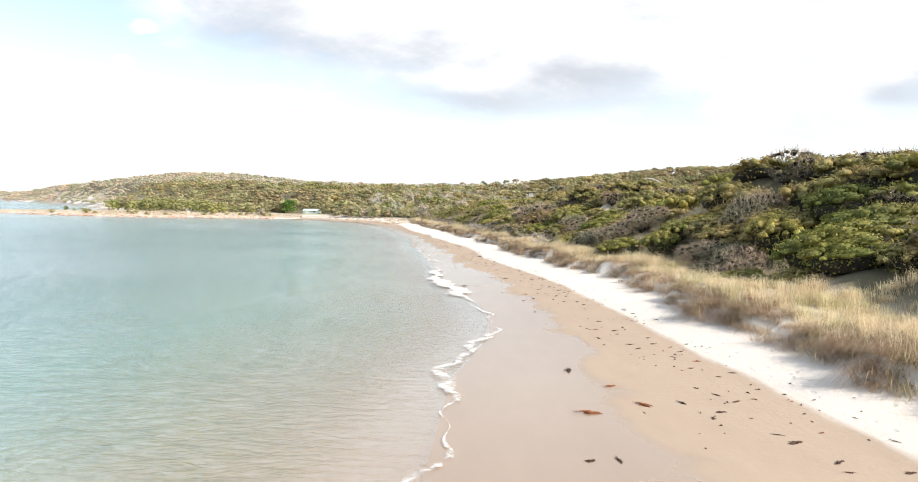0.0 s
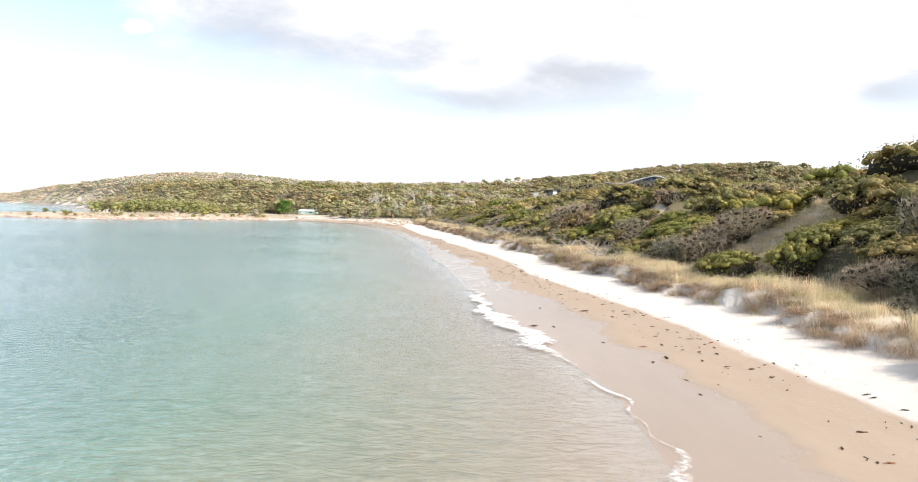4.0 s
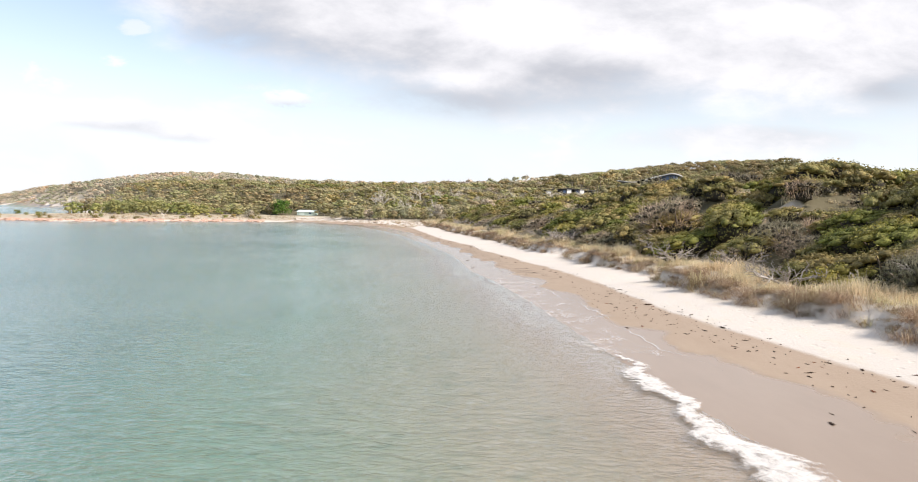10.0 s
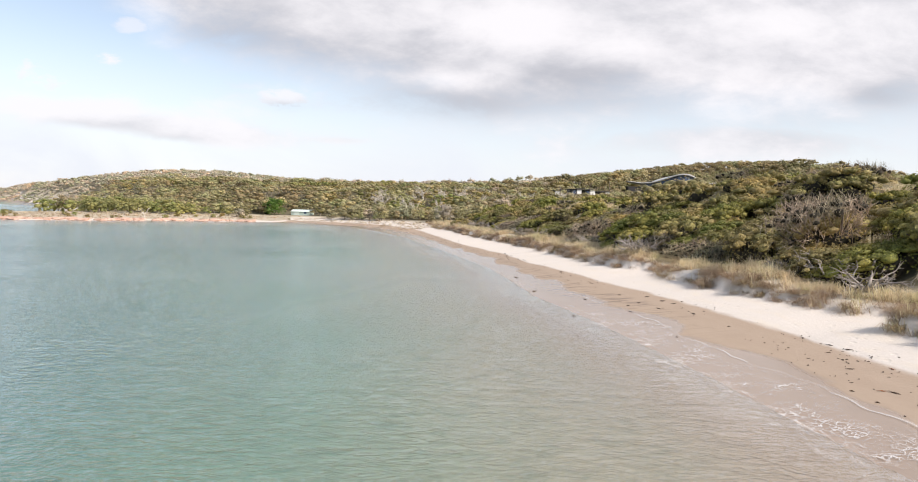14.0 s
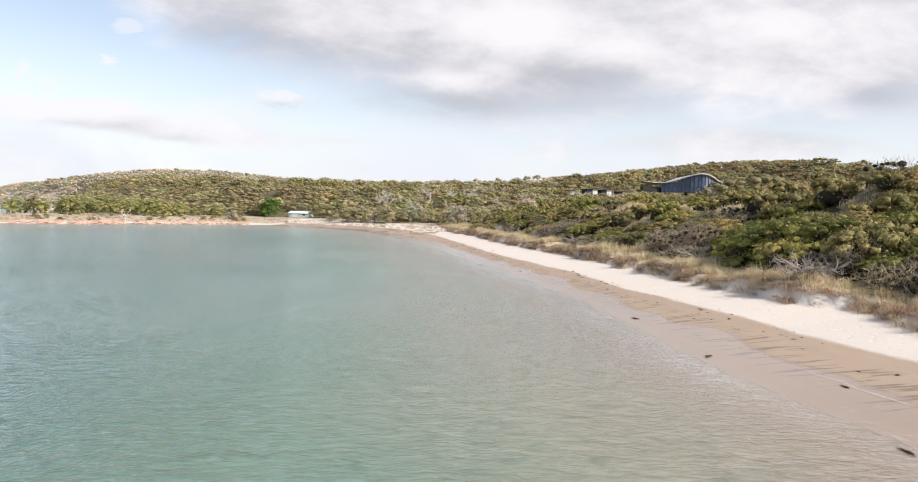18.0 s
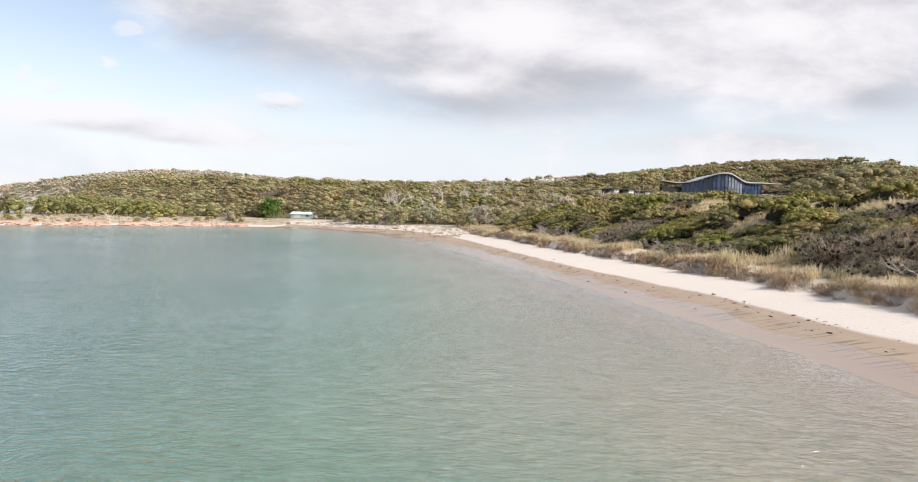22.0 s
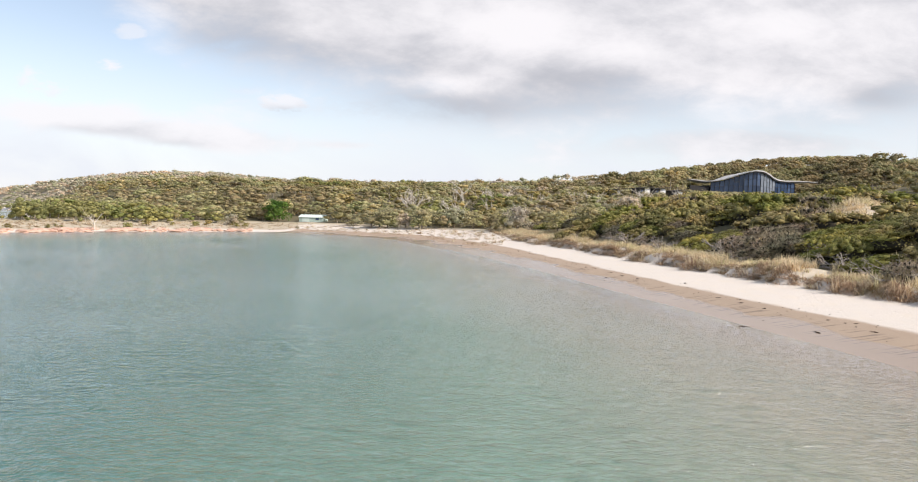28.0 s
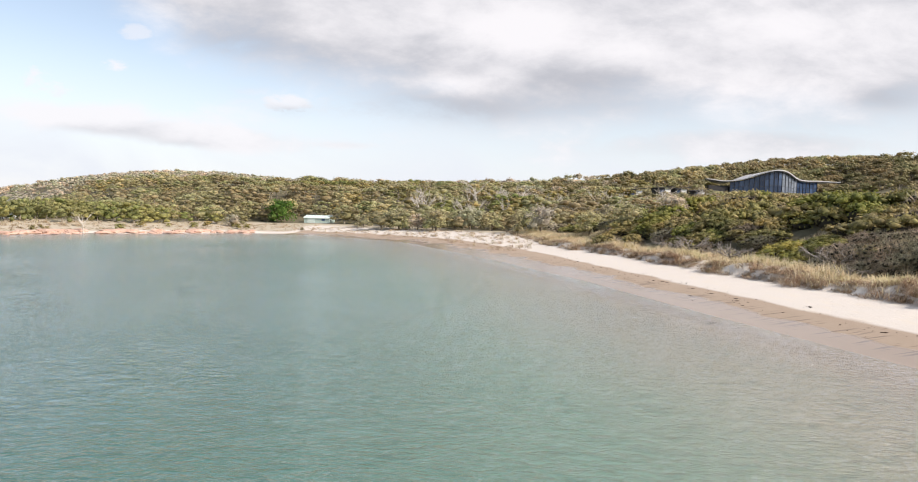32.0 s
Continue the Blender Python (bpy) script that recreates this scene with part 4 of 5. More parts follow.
def build_bare_shrubs():
    rng = np.random.default_rng(91)
    made = []
    ys = np.concatenate([np.arange(64, 110, 3.1), np.arange(110, 205, 4.4)])
    for n, y in enumerate(ys):
        y = float(y + rng.uniform(-1.2, 1.2))
        if wobble(0.0, y, 6.0, 3.0) < -0.45:
            continue
        x = float(DUNE_X(y)) + 4.3 + 1.3 * math.sin(y * 0.33) + 0.9 * math.sin(y * 0.83 + 2) + rng.uniform(-0.2, 1.0)
        z = float(land(np.array([x]), np.array([y]))[0][0])
        m = Matrix.Translation((x, y, z)) @ Matrix.Rotation(rng.uniform(0, 6.28), 4, "Z")
        if len(made) < 4:
            ob = new("bare_shrub")
            ob.matrix_world = m
            stump, limbs = bare_shrub_parts(960 + len(made))
            part("stump", mesh_arrays("stump", stump[0], [stump[1]], [GREY_BARK], smooth=True), ob)
            for v, q in limbs:
                part("limb", mesh_arrays("limb", v, [q], [GREY_BARK], smooth=True), ob)
            tagged(ob, "bare grey wind-bent dead shrub at the front of the scrub", "dead shrub", "bare shrubs along the dune front")
            made.append(ob)
        else:
            ob = copy_thing(made[n % 4], m)
        s = rng.uniform(1.1, 1.9)
        ob.scale = (s, s, s * 0.95)


build_bare_shrubs()


def blades(rng, base, length, width, lean, heading):
    """Bent grass blades: a quad and a pointed tip each. Returns verts, quads, triangles."""
    n = len(base)
    out = np.stack([np.cos(heading), np.sin(heading), np.zeros(n)], axis=1)
    side = np.stack([-np.sin(heading), np.cos(heading), np.zeros(n)], axis=1) * (width / 2)[:, None]
    up = np.array((0, 0, 1.0))
    mid = base + out * (length * lean * 0.35)[:, None] + up * (length * 0.6 * np.sqrt(np.maximum(1 - lean ** 2 * 0.4, 0.05)))[:, None]
    tip = base + out * (length * lean)[:, None] + up * (length * np.maximum(1 - lean ** 2, -0.45) * 0.95)[:, None]
    v = np.stack([base - side, base + side, mid + side * 0.8, mid - side * 0.8, tip], axis=1).reshape(-1, 3)
    i = np.arange(n)[:, None] * 5
    return v, i + np.array((0, 1, 2, 3)), i + np.array((3, 2, 4))


def build_grass():
    rng = np.random.default_rng(5)
    cx, cy, big = [], [], []
    for y in np.arange(6, 258, 0.42):
        reach = 4.9 + 1.3 * math.sin(y * 0.33) + 0.8 * math.sin(y * 0.83 + 2)
        if y > 205:
            reach = 10 + 3 * math.sin(y * 0.2)
        for u in np.arange(-0.4, reach, 0.42):
            yy, uu = y + rng.uniform(-0.25, 0.25), u + rng.uniform(-0.25, 0.25)
            bare = wobble(uu * 1.4, yy, 1.7, 5.0) + 0.4 * wobble(uu, yy, 4.1, 8.0)
            if bare > (0.62 if uu < 3 else 0.75) or (uu < 0.9 and rng.random() < 0.35):
                continue
            cx.append(float(dune_edge(yy)) + uu + 0.25), cy.append(yy), big.append(1.0 if uu < 3.5 else 0.85)
    first = len(cx)
    for y in np.arange(8, 205, 0.3):
        for u in (0.15, 0.45, 0.75):
            if wobble(0.0, y, 2.2, 9.0) < 0.3 and rng.random() < 0.7:
                yy = y + rng.uniform(-0.15, 0.15)
                cx.append(float(dune_edge(yy)) + u + rng.uniform(-0.1, 0.15)), cy.append(yy), big.append(0.7)
    last = len(cx)
    # straw-coloured grass in the gaps of the scrub, and round the mouth of the creek
    for n in range(11000):
        yy, uu = rng.uniform(14, 250), rng.uniform(4, 26)
        x = float(DUNE_X(yy)) + uu
        if wobble(x, yy, 4.3, 6.0) + 0.5 * wobble(x, yy, 1.9, 2.0) > 0.4 or cleared(x, yy) > -0.1:
            cx.append(x), cy.append(yy), big.append(0.8)
    for a, c, r in CLEARINGS:
        for n in range(int(38 * r * r)):
            x, yy = a + rng.uniform(-1.4, 1.4) * r, c + rng.uniform(-1.3, 1.3) * r
            if cleared(x, yy) > -0.12:
                cx.append(x), cy.append(yy), big.append(0.75)
    for n in range(1500):
        x, yy = rng.uniform(-170, -70), rng.uniform(214, 262)
        d = float(inland(np.array([x]), np.array([yy]))[0])
        if 3 < d < 18 and wobble(x, yy, 4.0, 3.0) > -0.3:
            cx.append(x), cy.append(yy), big.append(0.7)
    for n in range(5200):
        x, yy = rng.uniform(-125, 2), rng.uniform(212, 300)
        d = float(inland(np.array([x]), np.array([yy]))[0])
        if (6 if x > -64 else 4) < d < 20 and wobble(x, yy, 3.0, 7.0) > -0.5:
            cx.append(x), cy.append(yy), big.append(0.95)
    cx, cy, big = np.array(cx), np.array(cy), np.array(big)
    # clumps gather into tussocks about a metre apart, tallest in the middle
    gx, gy = np.floor(cx / 1.15), np.floor(cy / 1.15)
    best, tx, ty = np.full(len(cx), 9.0), np.zeros(len(cx)), np.zeros(len(cx))
    for ox in (-1, 0, 1):
        for oy in (-1, 0, 1):
            a, b = gx + ox, gy + oy
            px = (a + 0.5 + 0.4 * np.sin(a * 12.9 + b * 78.2)) * 1.15
            py = (b + 0.5 + 0.4 * np.sin(a * 39.3 + b * 11.1 + 1)) * 1.15
            d = np.hypot(cx - px, cy - py)
            near = d < best
            best, tx, ty = np.where(near, d, best), np.where(near, px, tx), np.where(near, py, ty)
    keep = (best < 0.66) | (rng.random(len(cx)) < 0.62)
    keep[first:last] = True
    size = np.clip(1.18 - 0.75 * (best / 0.75) ** 2, 0.45, 1.2)
    H = land(cx, cy)[0]
    V, Q, T, WQ, WT, off = [], [], [], [], [], 0
    far = np.where(cy > 125, 2, np.where(cy > 72, 1, 0))
    for level, count, wide in ((0, 66, 0.012), (1, 44, 0.019), (2, 22, 0.034)):
        sel = np.where((far == level) & keep)[0]
        if not len(sel):
            continue
        idx = np.repeat(sel, count)
        n = len(idx)
        spread = rng.normal(0, 0.2, (n, 2))
        base = np.stack([cx[idx] + spread[:, 0], cy[idx] + spread[:, 1], H[idx] - 0.06], axis=1)
        heading = np.arctan2(base[:, 1] - ty[idx], base[:, 0] - tx[idx]) + rng.normal(0, 0.45, n)
        wind = rng.random(n) < 0.28
        heading = np.where(wind, np.pi + rng.normal(0.5, 0.5, n), heading)
        dead = rng.random(n) < 0.18
        length = big[idx] * size[idx] * rng.uniform(0.65, 1.2, n) * (0.82 + 0.25 * np.sin(cy[idx] * 0.7))
        lean = np.clip(rng.normal(0.36, 0.2, n) + 0.5 * best[idx], 0.02, 1.0)
        length = np.where(dead, length * 0.75, length)
        lean = np.where(dead, rng.uniform(0.6, 1.1, n), lean)
        # thatch hangs over the broken edge of the dune
        brow = (cx[idx] - dune_edge(cy[idx])) < 1.25
        face = (idx >= first) & (idx < last)
        hang = (brow & (rng.random(n) < 0.75)) | (face & (rng.random(n) < 0.9))
        dead = dead | hang
        heading = np.where(hang, np.pi + rng.normal(0, 0.45, n), heading)
        lean = np.where(hang, rng.uniform(0.95, 1.18, n), lean)
        v, q, t = blades(rng, base, length, wide * rng.uniform(0.7, 1.3, n), lean, heading)
        V.append(v), Q.append(q + off), T.append(t + off), WQ.append(dead.astype(int)), WT.append(dead.astype(int))
        off += len(v)
    me = mesh_arrays("dune_grass", np.concatenate(V), [np.concatenate(Q), np.concatenate(T)], [GRASS, THATCH], [np.concatenate(WQ), np.concatenate(WT)])
    tagged(new("dune_grass", me), "straw-coloured marram grass tussocks with brown dead thatch on sand", "grass", kind="stuff")


build_grass()


# ---------------------------------------------------------------- forest behind the bay
def tree_lobes(rng, style):
    """Many small leafy clumps: a dome down to the ground, an open umbrella, or a thin ragged crown."""
    n, reach, low, rise, r = {"dome": (12, 0.44, 0.44, 0.4, (0.12, 0.2)), "gum": (10, 0.36, 0.6, 0.3, (0.1, 0.17)), "hill": (5, 0.3, 0.55, 0.3, (0.18, 0.26)), "thin": (8, 0.3, 0.5, 0.4, (0.07, 0.12))}[style]
    lobes = []
    for i in range(n):
        a, k = 2.4 * i + rng.uniform(-0.5, 0.5), reach * math.sqrt((i + 0.5) / n)
        rr = rng.uniform(*r)
        z = low + rise * math.sqrt(1 - 0.85 * (k / reach) ** 2) + rng.uniform(-0.09, 0.06)
        lobes.append(((k * np.cos(a), k * np.sin(a), z), (rr, rr * rng.uniform(0.8, 1.2), rr * rng.uniform(0.6, 0.85))))
    if style == "dome":
        lobes.append(((0, 0, 0.46), (0.36, 0.36, 0.26)))
        for i in range(5):
            a, rr = 1.26 * i + rng.uniform(-0.4, 0.4), rng.uniform(0.14, 0.2)
            lobes.append(((0.36 * np.cos(a), 0.36 * np.sin(a), rng.uniform(0.16, 0.34)), (rr, rr, rr * 0.9)))
    return lobes


def tree_data(seed, style, leaves, length, width, level=1, forks=5):
    """A tree of unit height."""
    rng = np.random.default_rng(seed)
    lobes = tree_lobes(rng, style)
    c, o = lobes_cloud(rng, lobes, leaves, -0.6)
    c = c + rng.normal(0, 0.03, c.shape)
    leaf = leaf_quads(rng, c, o, length, width, 0.3, 0.5)
    inner = lobes[:4] if style == "hill" else (lobes[0:12:2] + lobes[12:15] if style == "dome" else lobes)
    cores = lobe_cores(rng, inner, 0.72, 1)
    limbs = [tube([(0, 0, -0.06), (0.02, 0.01, 0.25), (0.0, 0.03, 0.55)], (0.035, 0.026, 0.014), 5 if forks > 2 else 3)]
    for (p, r) in lobes[:forks]:
        s = np.array((0.02, 0.01, rng.uniform(0.2, 0.42)))
        limbs.append(tube([s, (s + np.array(p)) / 2 + rng.normal(0, 0.02, 3), np.array(p)], (0.02, 0.013, 0.006), 4 if forks > 2 else 3))
    return leaf, cores, joined(limbs)


def build_forest():
    rng = np.random.default_rng(23)
    variants, kinds = [], []
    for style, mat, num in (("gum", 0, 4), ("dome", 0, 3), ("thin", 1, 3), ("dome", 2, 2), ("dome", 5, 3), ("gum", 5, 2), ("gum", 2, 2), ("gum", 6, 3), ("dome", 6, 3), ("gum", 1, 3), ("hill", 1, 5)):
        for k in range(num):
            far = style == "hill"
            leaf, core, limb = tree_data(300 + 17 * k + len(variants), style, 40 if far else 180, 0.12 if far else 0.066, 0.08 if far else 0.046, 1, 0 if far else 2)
            v = np.concatenate([leaf[0], core[0], limb[0]])
            q = np.concatenate([leaf[1], limb[1] + len(leaf[0]) + len(core[0])])
            wq = np.concatenate([np.full(len(leaf[1]), mat), np.full(len(limb[1]), 4)])
            variants.append((v, q, core[1] + len(leaf[0]), wq, np.full(len(core[1]), mat)))
            kinds.append((style, mat))
    by = {}
    for i, k in enumerate(kinds):
        by.setdefault(k, []).append(i)
    pts = []

    def region(x0, x1, y0, y1, step, keep):
        for y in np.arange(y0, y1, step):
            for x in np.arange(x0, x1, step):
                px, py = x + rng.uniform(-0.45, 0.45) * step, y + rng.uniform(-0.45, 0.45) * step
                if keep(px, py):
                    pts.append((px, py))

    eye = (-10.0, 60.0)
    inview = lambda x, y: -1.0 < (x - eye[0]) / max(y - eye[1], 1) < 1.05
    region(-150, 270, 270, 480, 6.2, inview)
    region(14, 150, 60, 270, 5.0, lambda x, y: x - float(DUNE_X(y)) > 27 and y > 60 + 0.9 * (x - 24))
    region(150, 300, 420, 500, 4.6, inview)
    region(80, 180, 446, 480, 4.6, inview)
    region(-150, -60, 212, 270, 4.4, lambda x, y: True)
    region(60, 330, 480, 560, 7.5, inview)
    region(-620, 60, 480, 770, 7.0, inview)
    region(-480, -150, 300, 480, 8.0, inview)
    region(-800, -400, 640, 1060, 10.0, inview)
    P = np.array(pts)
    H, Z, U, D = land(P[:, 0], P[:, 1])
    places = []
    clear = ((-64, 299, 8), (-72.5, 297, 5), (-70, 286, 7), (-62, 287, 10), (-59, 276, 10), (56, 362, 6), (63, 364, 5), (71, 366, 5),  (153, 400, 6), (167, 402, 6))
    for (x, y), h, d in zip(pts, H, D):
        if d < (5 if x < -260 else 9 if x < -66 else 15) + (8 if x < -80 and y < 285 else 0) or (x < -128 and y < 262):
            continue
        if 98 < x < 172 and 417 < y < 446:
            continue
        if any((x - a) ** 2 + (y - b) ** 2 < r * r for a, b, r in clear):
            continue
        # trees stay low in front of the lodge and its cabins
        tall = rng.uniform(5.0, 8.5)
        if y > 470:
            tall = rng.uniform(4.0, 6.2)
        elif x < 60 and y > 266:
            tall = rng.uniform(3.3, 5.4)
        if 60 < x < 190 and 270 < y < 416:
            tall = rng.uniform(3.6, 5.4)
        if x > 14 and y < 266:
            tall = rng.uniform(1.5, 2.5) if -19 + (x + 19) * 336 / max(y - 94, 1) < 182 or y < 170 else rng.uniform(3.2, 5.2)
            east = -16 + (x + 16) * 336 / max(y - 98, 1)
            if y > 135 and east > 182:
                tall = min(max(5.3 + 25.5 * (y - 76) / 356 - h, 2.0), 6.0) * rng.uniform(0.8, 1.08)
        if x < -60 and y < 270:
            tall = rng.uniform(2.2, 4.2) + 0.05 * min(d, 30)
        # nothing tall stands in the line of sight to the lodge and the cabins
        far_x = -19 + (x + 19) * 336 / max(y - 94, 1)
        roof = 99
        if 98 < far_x < 173 and y < 424:
            roof = 22.0
        elif (66 < far_x <= 95 and y < 362) or (165 < far_x < 190 and y < 400):
            roof = 20.6
        if roof < 50:
            most = 5.0 + (roof - 5.0) * (y - 94) / 336 - h
            if most < 1.0:
                continue
            tall = min(tall, max(most / 1.15, 1.0))
        n = wobble(x, y, 23.0, 3.0) + rng.normal(0, 0.4)
        form = "dome" if (d < 70 or rng.random() < 0.3) else "gum"
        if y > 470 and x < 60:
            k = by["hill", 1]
        elif x < -60 and y < 285:
            k = by["dome", 5] if (x < -78 and n > -0.5) else (by["dome", 6] if n < 0.2 else by["dome", 0])
        elif x > 14 and y < 270:
            k = by["dome", 6] if n < 0.1 else by["dome", 2]
        elif x > 55 and y > 270:
            k = by[form, 6] if n < 0.35 else by[form, 0]
        elif n > 0.8:
            k = by[form, 5]
        elif n > 0.45:
            k = by[form, 2]
        elif n < -0.75 and d > 70:
            k = by["thin", 1]
        elif n < -0.2:
            k = by[form, 6]
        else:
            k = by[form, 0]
        if rng.random() < 0.1 and tall > 3.5 and x > -20 and not 66 < far_x < 190:
            tall *= 1.3
        tall = tall * rng.uniform(0.8, 1.12) if tall > 2.6 and not (66 < far_x < 190) else tall
        # the forest round the bay spreads wide and low
        wide, flat = (1.2, 0.8) if k == by["hill", 1] else ((1.62 * rng.uniform(0.85, 1.2), 0.62) if x < 60 and 266 < y < 480 else (1.35, 0.72) if x > 14 and y < 270 else (1.12, 0.9))
        places.append((int(rng.choice(k)), x, y, h - 0.2, tall * wide, flat, rng.uniform(0, 6.28)))
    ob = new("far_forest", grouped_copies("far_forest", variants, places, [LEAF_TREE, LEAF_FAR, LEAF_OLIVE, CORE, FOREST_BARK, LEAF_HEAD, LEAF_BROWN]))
    tagged(ob, "olive-green eucalypt forest rising over low hills behind the bay", "forest", kind="stuff")


build_forest()


def shore_tree(seed, style, mat, tall, x, y, label, leaves=900):
    leaf, core, limb = tree_data(seed, style, leaves, 0.07, 0.05, 2)
    h = float(land(np.array([x]), np.array([y]))[0][0])
    ob = new("tree")
    ob.matrix_world = Matrix.LocRotScale((x, y, h - 0.15), Euler((0, 0, seed * 1.3)), (tall, tall, tall * 0.9))
    part("crown", crown_mesh("crown", leaf, core, mat), ob)
    part("trunk", mesh_arrays("trunk", limb[0], [limb[1]], [BARK], smooth=True), ob, "grey-brown forked trunk")
    tagged(ob, label, "tree", "trees along the far shore")
    return ob


def build_shore_trees():
    rng = np.random.default_rng(77)
    base = {}
    spots = []
    for x in np.arange(-122, 6, 4.4):
        px = x + rng.uniform(-1.6, 1.6)
        # first tree line, a little way back from the beach
        for y in np.arange(212, 330, 1.0):
            d = float(inland(np.array([px]), np.array([y]))[0])
            if (px < -62 and d > 13) or (px >= -62 and d > (19 if px < -30 else 25)):
                if not (-80 < px < -46 and y < 305) and px > -86:
                    spots.append((px, y))
                break
    for n, (x, y) in enumerate(spots):
        # LEAF_FAR brings its haze-paled colour to these she-oaks too
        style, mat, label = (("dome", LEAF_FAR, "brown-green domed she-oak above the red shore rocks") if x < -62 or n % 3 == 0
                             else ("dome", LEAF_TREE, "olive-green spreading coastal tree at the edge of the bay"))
        key = (style, mat.name, n % 3)
        tall = rng.uniform(3.6, 5.4) if x < -62 else rng.uniform(4.2, 6.5)
        if key not in base:
            base[key] = shore_tree(500 + n, style, mat, tall, x, y, label, 700)
        else:
            h = float(land(np.array([x]), np.array([y]))[0][0])
            ob = copy_thing(base[key], Matrix.Translation((x, y, h - 0.15)) @ Matrix.Rotation(n * 1.7, 4, "Z"))
            ob.scale = (tall, tall, tall * 0.9)
    shore_tree(611, "dome", LEAF_BRIGHT, 7.6, -73.5, 297, "bright green dense leafy tree beside the boat shed", 1300)


build_shore_trees()


def build_crest_bushes():
    for n, (x, y, tall) in enumerate(((27.9, 94.3, 1.7), (31.5, 98.0, 1.9), (34.5, 103.0, 2.2), (30.0, 90.0, 1.9), (34.0, 60.0, 1.6), (30.5, 63.0, 1.5))):
        leaf, core, limb = shrub_data(650 + n, "olive", 1500, 0.068, 0.046)
        h = float(land(np.array([x]), np.array([y]))[0][0])
        ob = new("crest_bush")
        ob.matrix_world = Matrix.LocRotScale((x, y, h - 0.1), Euler((0, 0, n * 1.3)), (tall * 0.8, tall * 0.75, tall * 1.05))
        part("crown", crown_mesh("crown", leaf, core, LEAF_OLIVE, None, 80), ob)
        part("trunk", mesh_arrays("trunk", limb[0], [limb[1]], [BARK], smooth=True), ob, "grey-brown forked trunk")
        tagged(ob, "dark olive rounded bush standing above the dune crest", "bush", "tall bushes on the dune crest")


build_crest_bushes()


def build_headland_shrubs():
    rng = np.random.default_rng(53)
    made, count = [], 0
    while count < 34:
        x, y = rng.uniform(-140, -62), rng.uniform(216, 284)
        d = float(inland(np.array([x]), np.array([y]))[0])
        if not 5 < d < 15 or (x > -72 and y > 280):
            continue
        tall = rng.uniform(0.9, 2.0)
        if len(made) < 3:
            ob = shore_tree(660 + count, "dome", LEAF_HEAD if count % 2 else LEAF_OLIVE, tall, x, y, "low rounded green shrub on the straw-coloured headland", 420)
            ob.name = "headland_shrub"
            made.append(tagged(ob, category="shrub", group="low shrubs on the headland"))
        else:
            h = float(land(np.array([x]), np.array([y]))[0][0])
            ob = copy_thing(made[count % 3], Matrix.Translation((x, y, h - 0.1)) @ Matrix.Rotation(count * 1.7, 4, "Z"))
            ob.scale = (tall * 1.3, tall * 1.3, tall * 0.9)
        count += 1


build_headland_shrubs()


def dead_tree(seed, tall):
    """Bleached bare limbs, forked two times."""
    rng = np.random.default_rng(seed)
    trunk = tube([(0, 0, -0.3), (0.06 * tall, 0.02, 0.3 * tall), (0.1 * tall, 0.05, 0.5 * tall)], (0.03 * tall, 0.024 * tall, 0.018 * tall), 6)
    limbs = []
    for i in range(6):
        a = rng.uniform(0, 6.28)
        s = np.array((0.03 + 0.011 * i, 0.02, rng.uniform(0.22, 0.5))) * tall
        d = np.array((np.cos(a), np.sin(a), rng.uniform(0.7, 1.3))) * 0.28 * tall
        e = s + d * rng.uniform(0.8, 1.3)
        m = (s + e) / 2 + rng.normal(0, 0.03, 3) * tall
        pcs = [tube([s, m, e], (0.017 * tall, 0.013 * tall, 0.007 * tall), 5)]
        for j in range(3):
            f = m + (e - m) * rng.random()
            g = f + (d * 0.5 + rng.normal(0, 0.09, 3) * tall)
            pcs.append(tube([f, (f + g) / 2 + rng.normal(0, 0.012, 3) * tall, g], (0.009 * tall, 0.007 * tall, 0.004 * tall), 4))
        limbs.append(joined(pcs))
    return trunk, limbs


def build_dead_trees():
    rng = np.random.default_rng(31)
    spots = [(x_, y_, k_) for x_, y_, k_ in zip(rng.uniform(-40, 58, 20), rng.uniform(288, 340, 20), rng.uniform(4.6, 6.6, 20))] + [(-18, 330, 8), (-21, 313, 6), (-8, 318, 6), (18, 312, 6), (32, 300, 5), (-2, 336, 7), (-36, 312, 6), (40, 318, 6), (-98, 244, 3.2),
             (8, 296, 5), (-12, 300, 6)]
    made = []
    for n, (x, y, tall) in enumerate(spots):
        h = float(land(np.array([x]), np.array([y]))[0][0])
        m = Matrix.Translation((x, y, h + (1.2 if y > 262 else 0.4))) @ Matrix.Rotation(n * 2.1, 4, "Z")
        if n < 5:
            trunk, limbs = dead_tree(900 + n, 8.0)
            ob = new("dead_tree")
            ob.matrix_world = m
            part("trunk", mesh_arrays("trunk", trunk[0], [trunk[1]], [PALE_BARK], smooth=True), ob)
            for v, q in limbs:
                part("limb", mesh_arrays("limb", v, [q], [PALE_BARK], smooth=True), ob)
            tagged(ob, "bleached white bare dead tree standing among the forest", "dead tree", "dead trees in the forest")
            made.append(ob)
        else:
            ob = copy_thing(made[n % 5], m)
        ob.scale = (tall / 6.2,) * 3
        ob.location.z = h - 0.2


build_dead_trees()


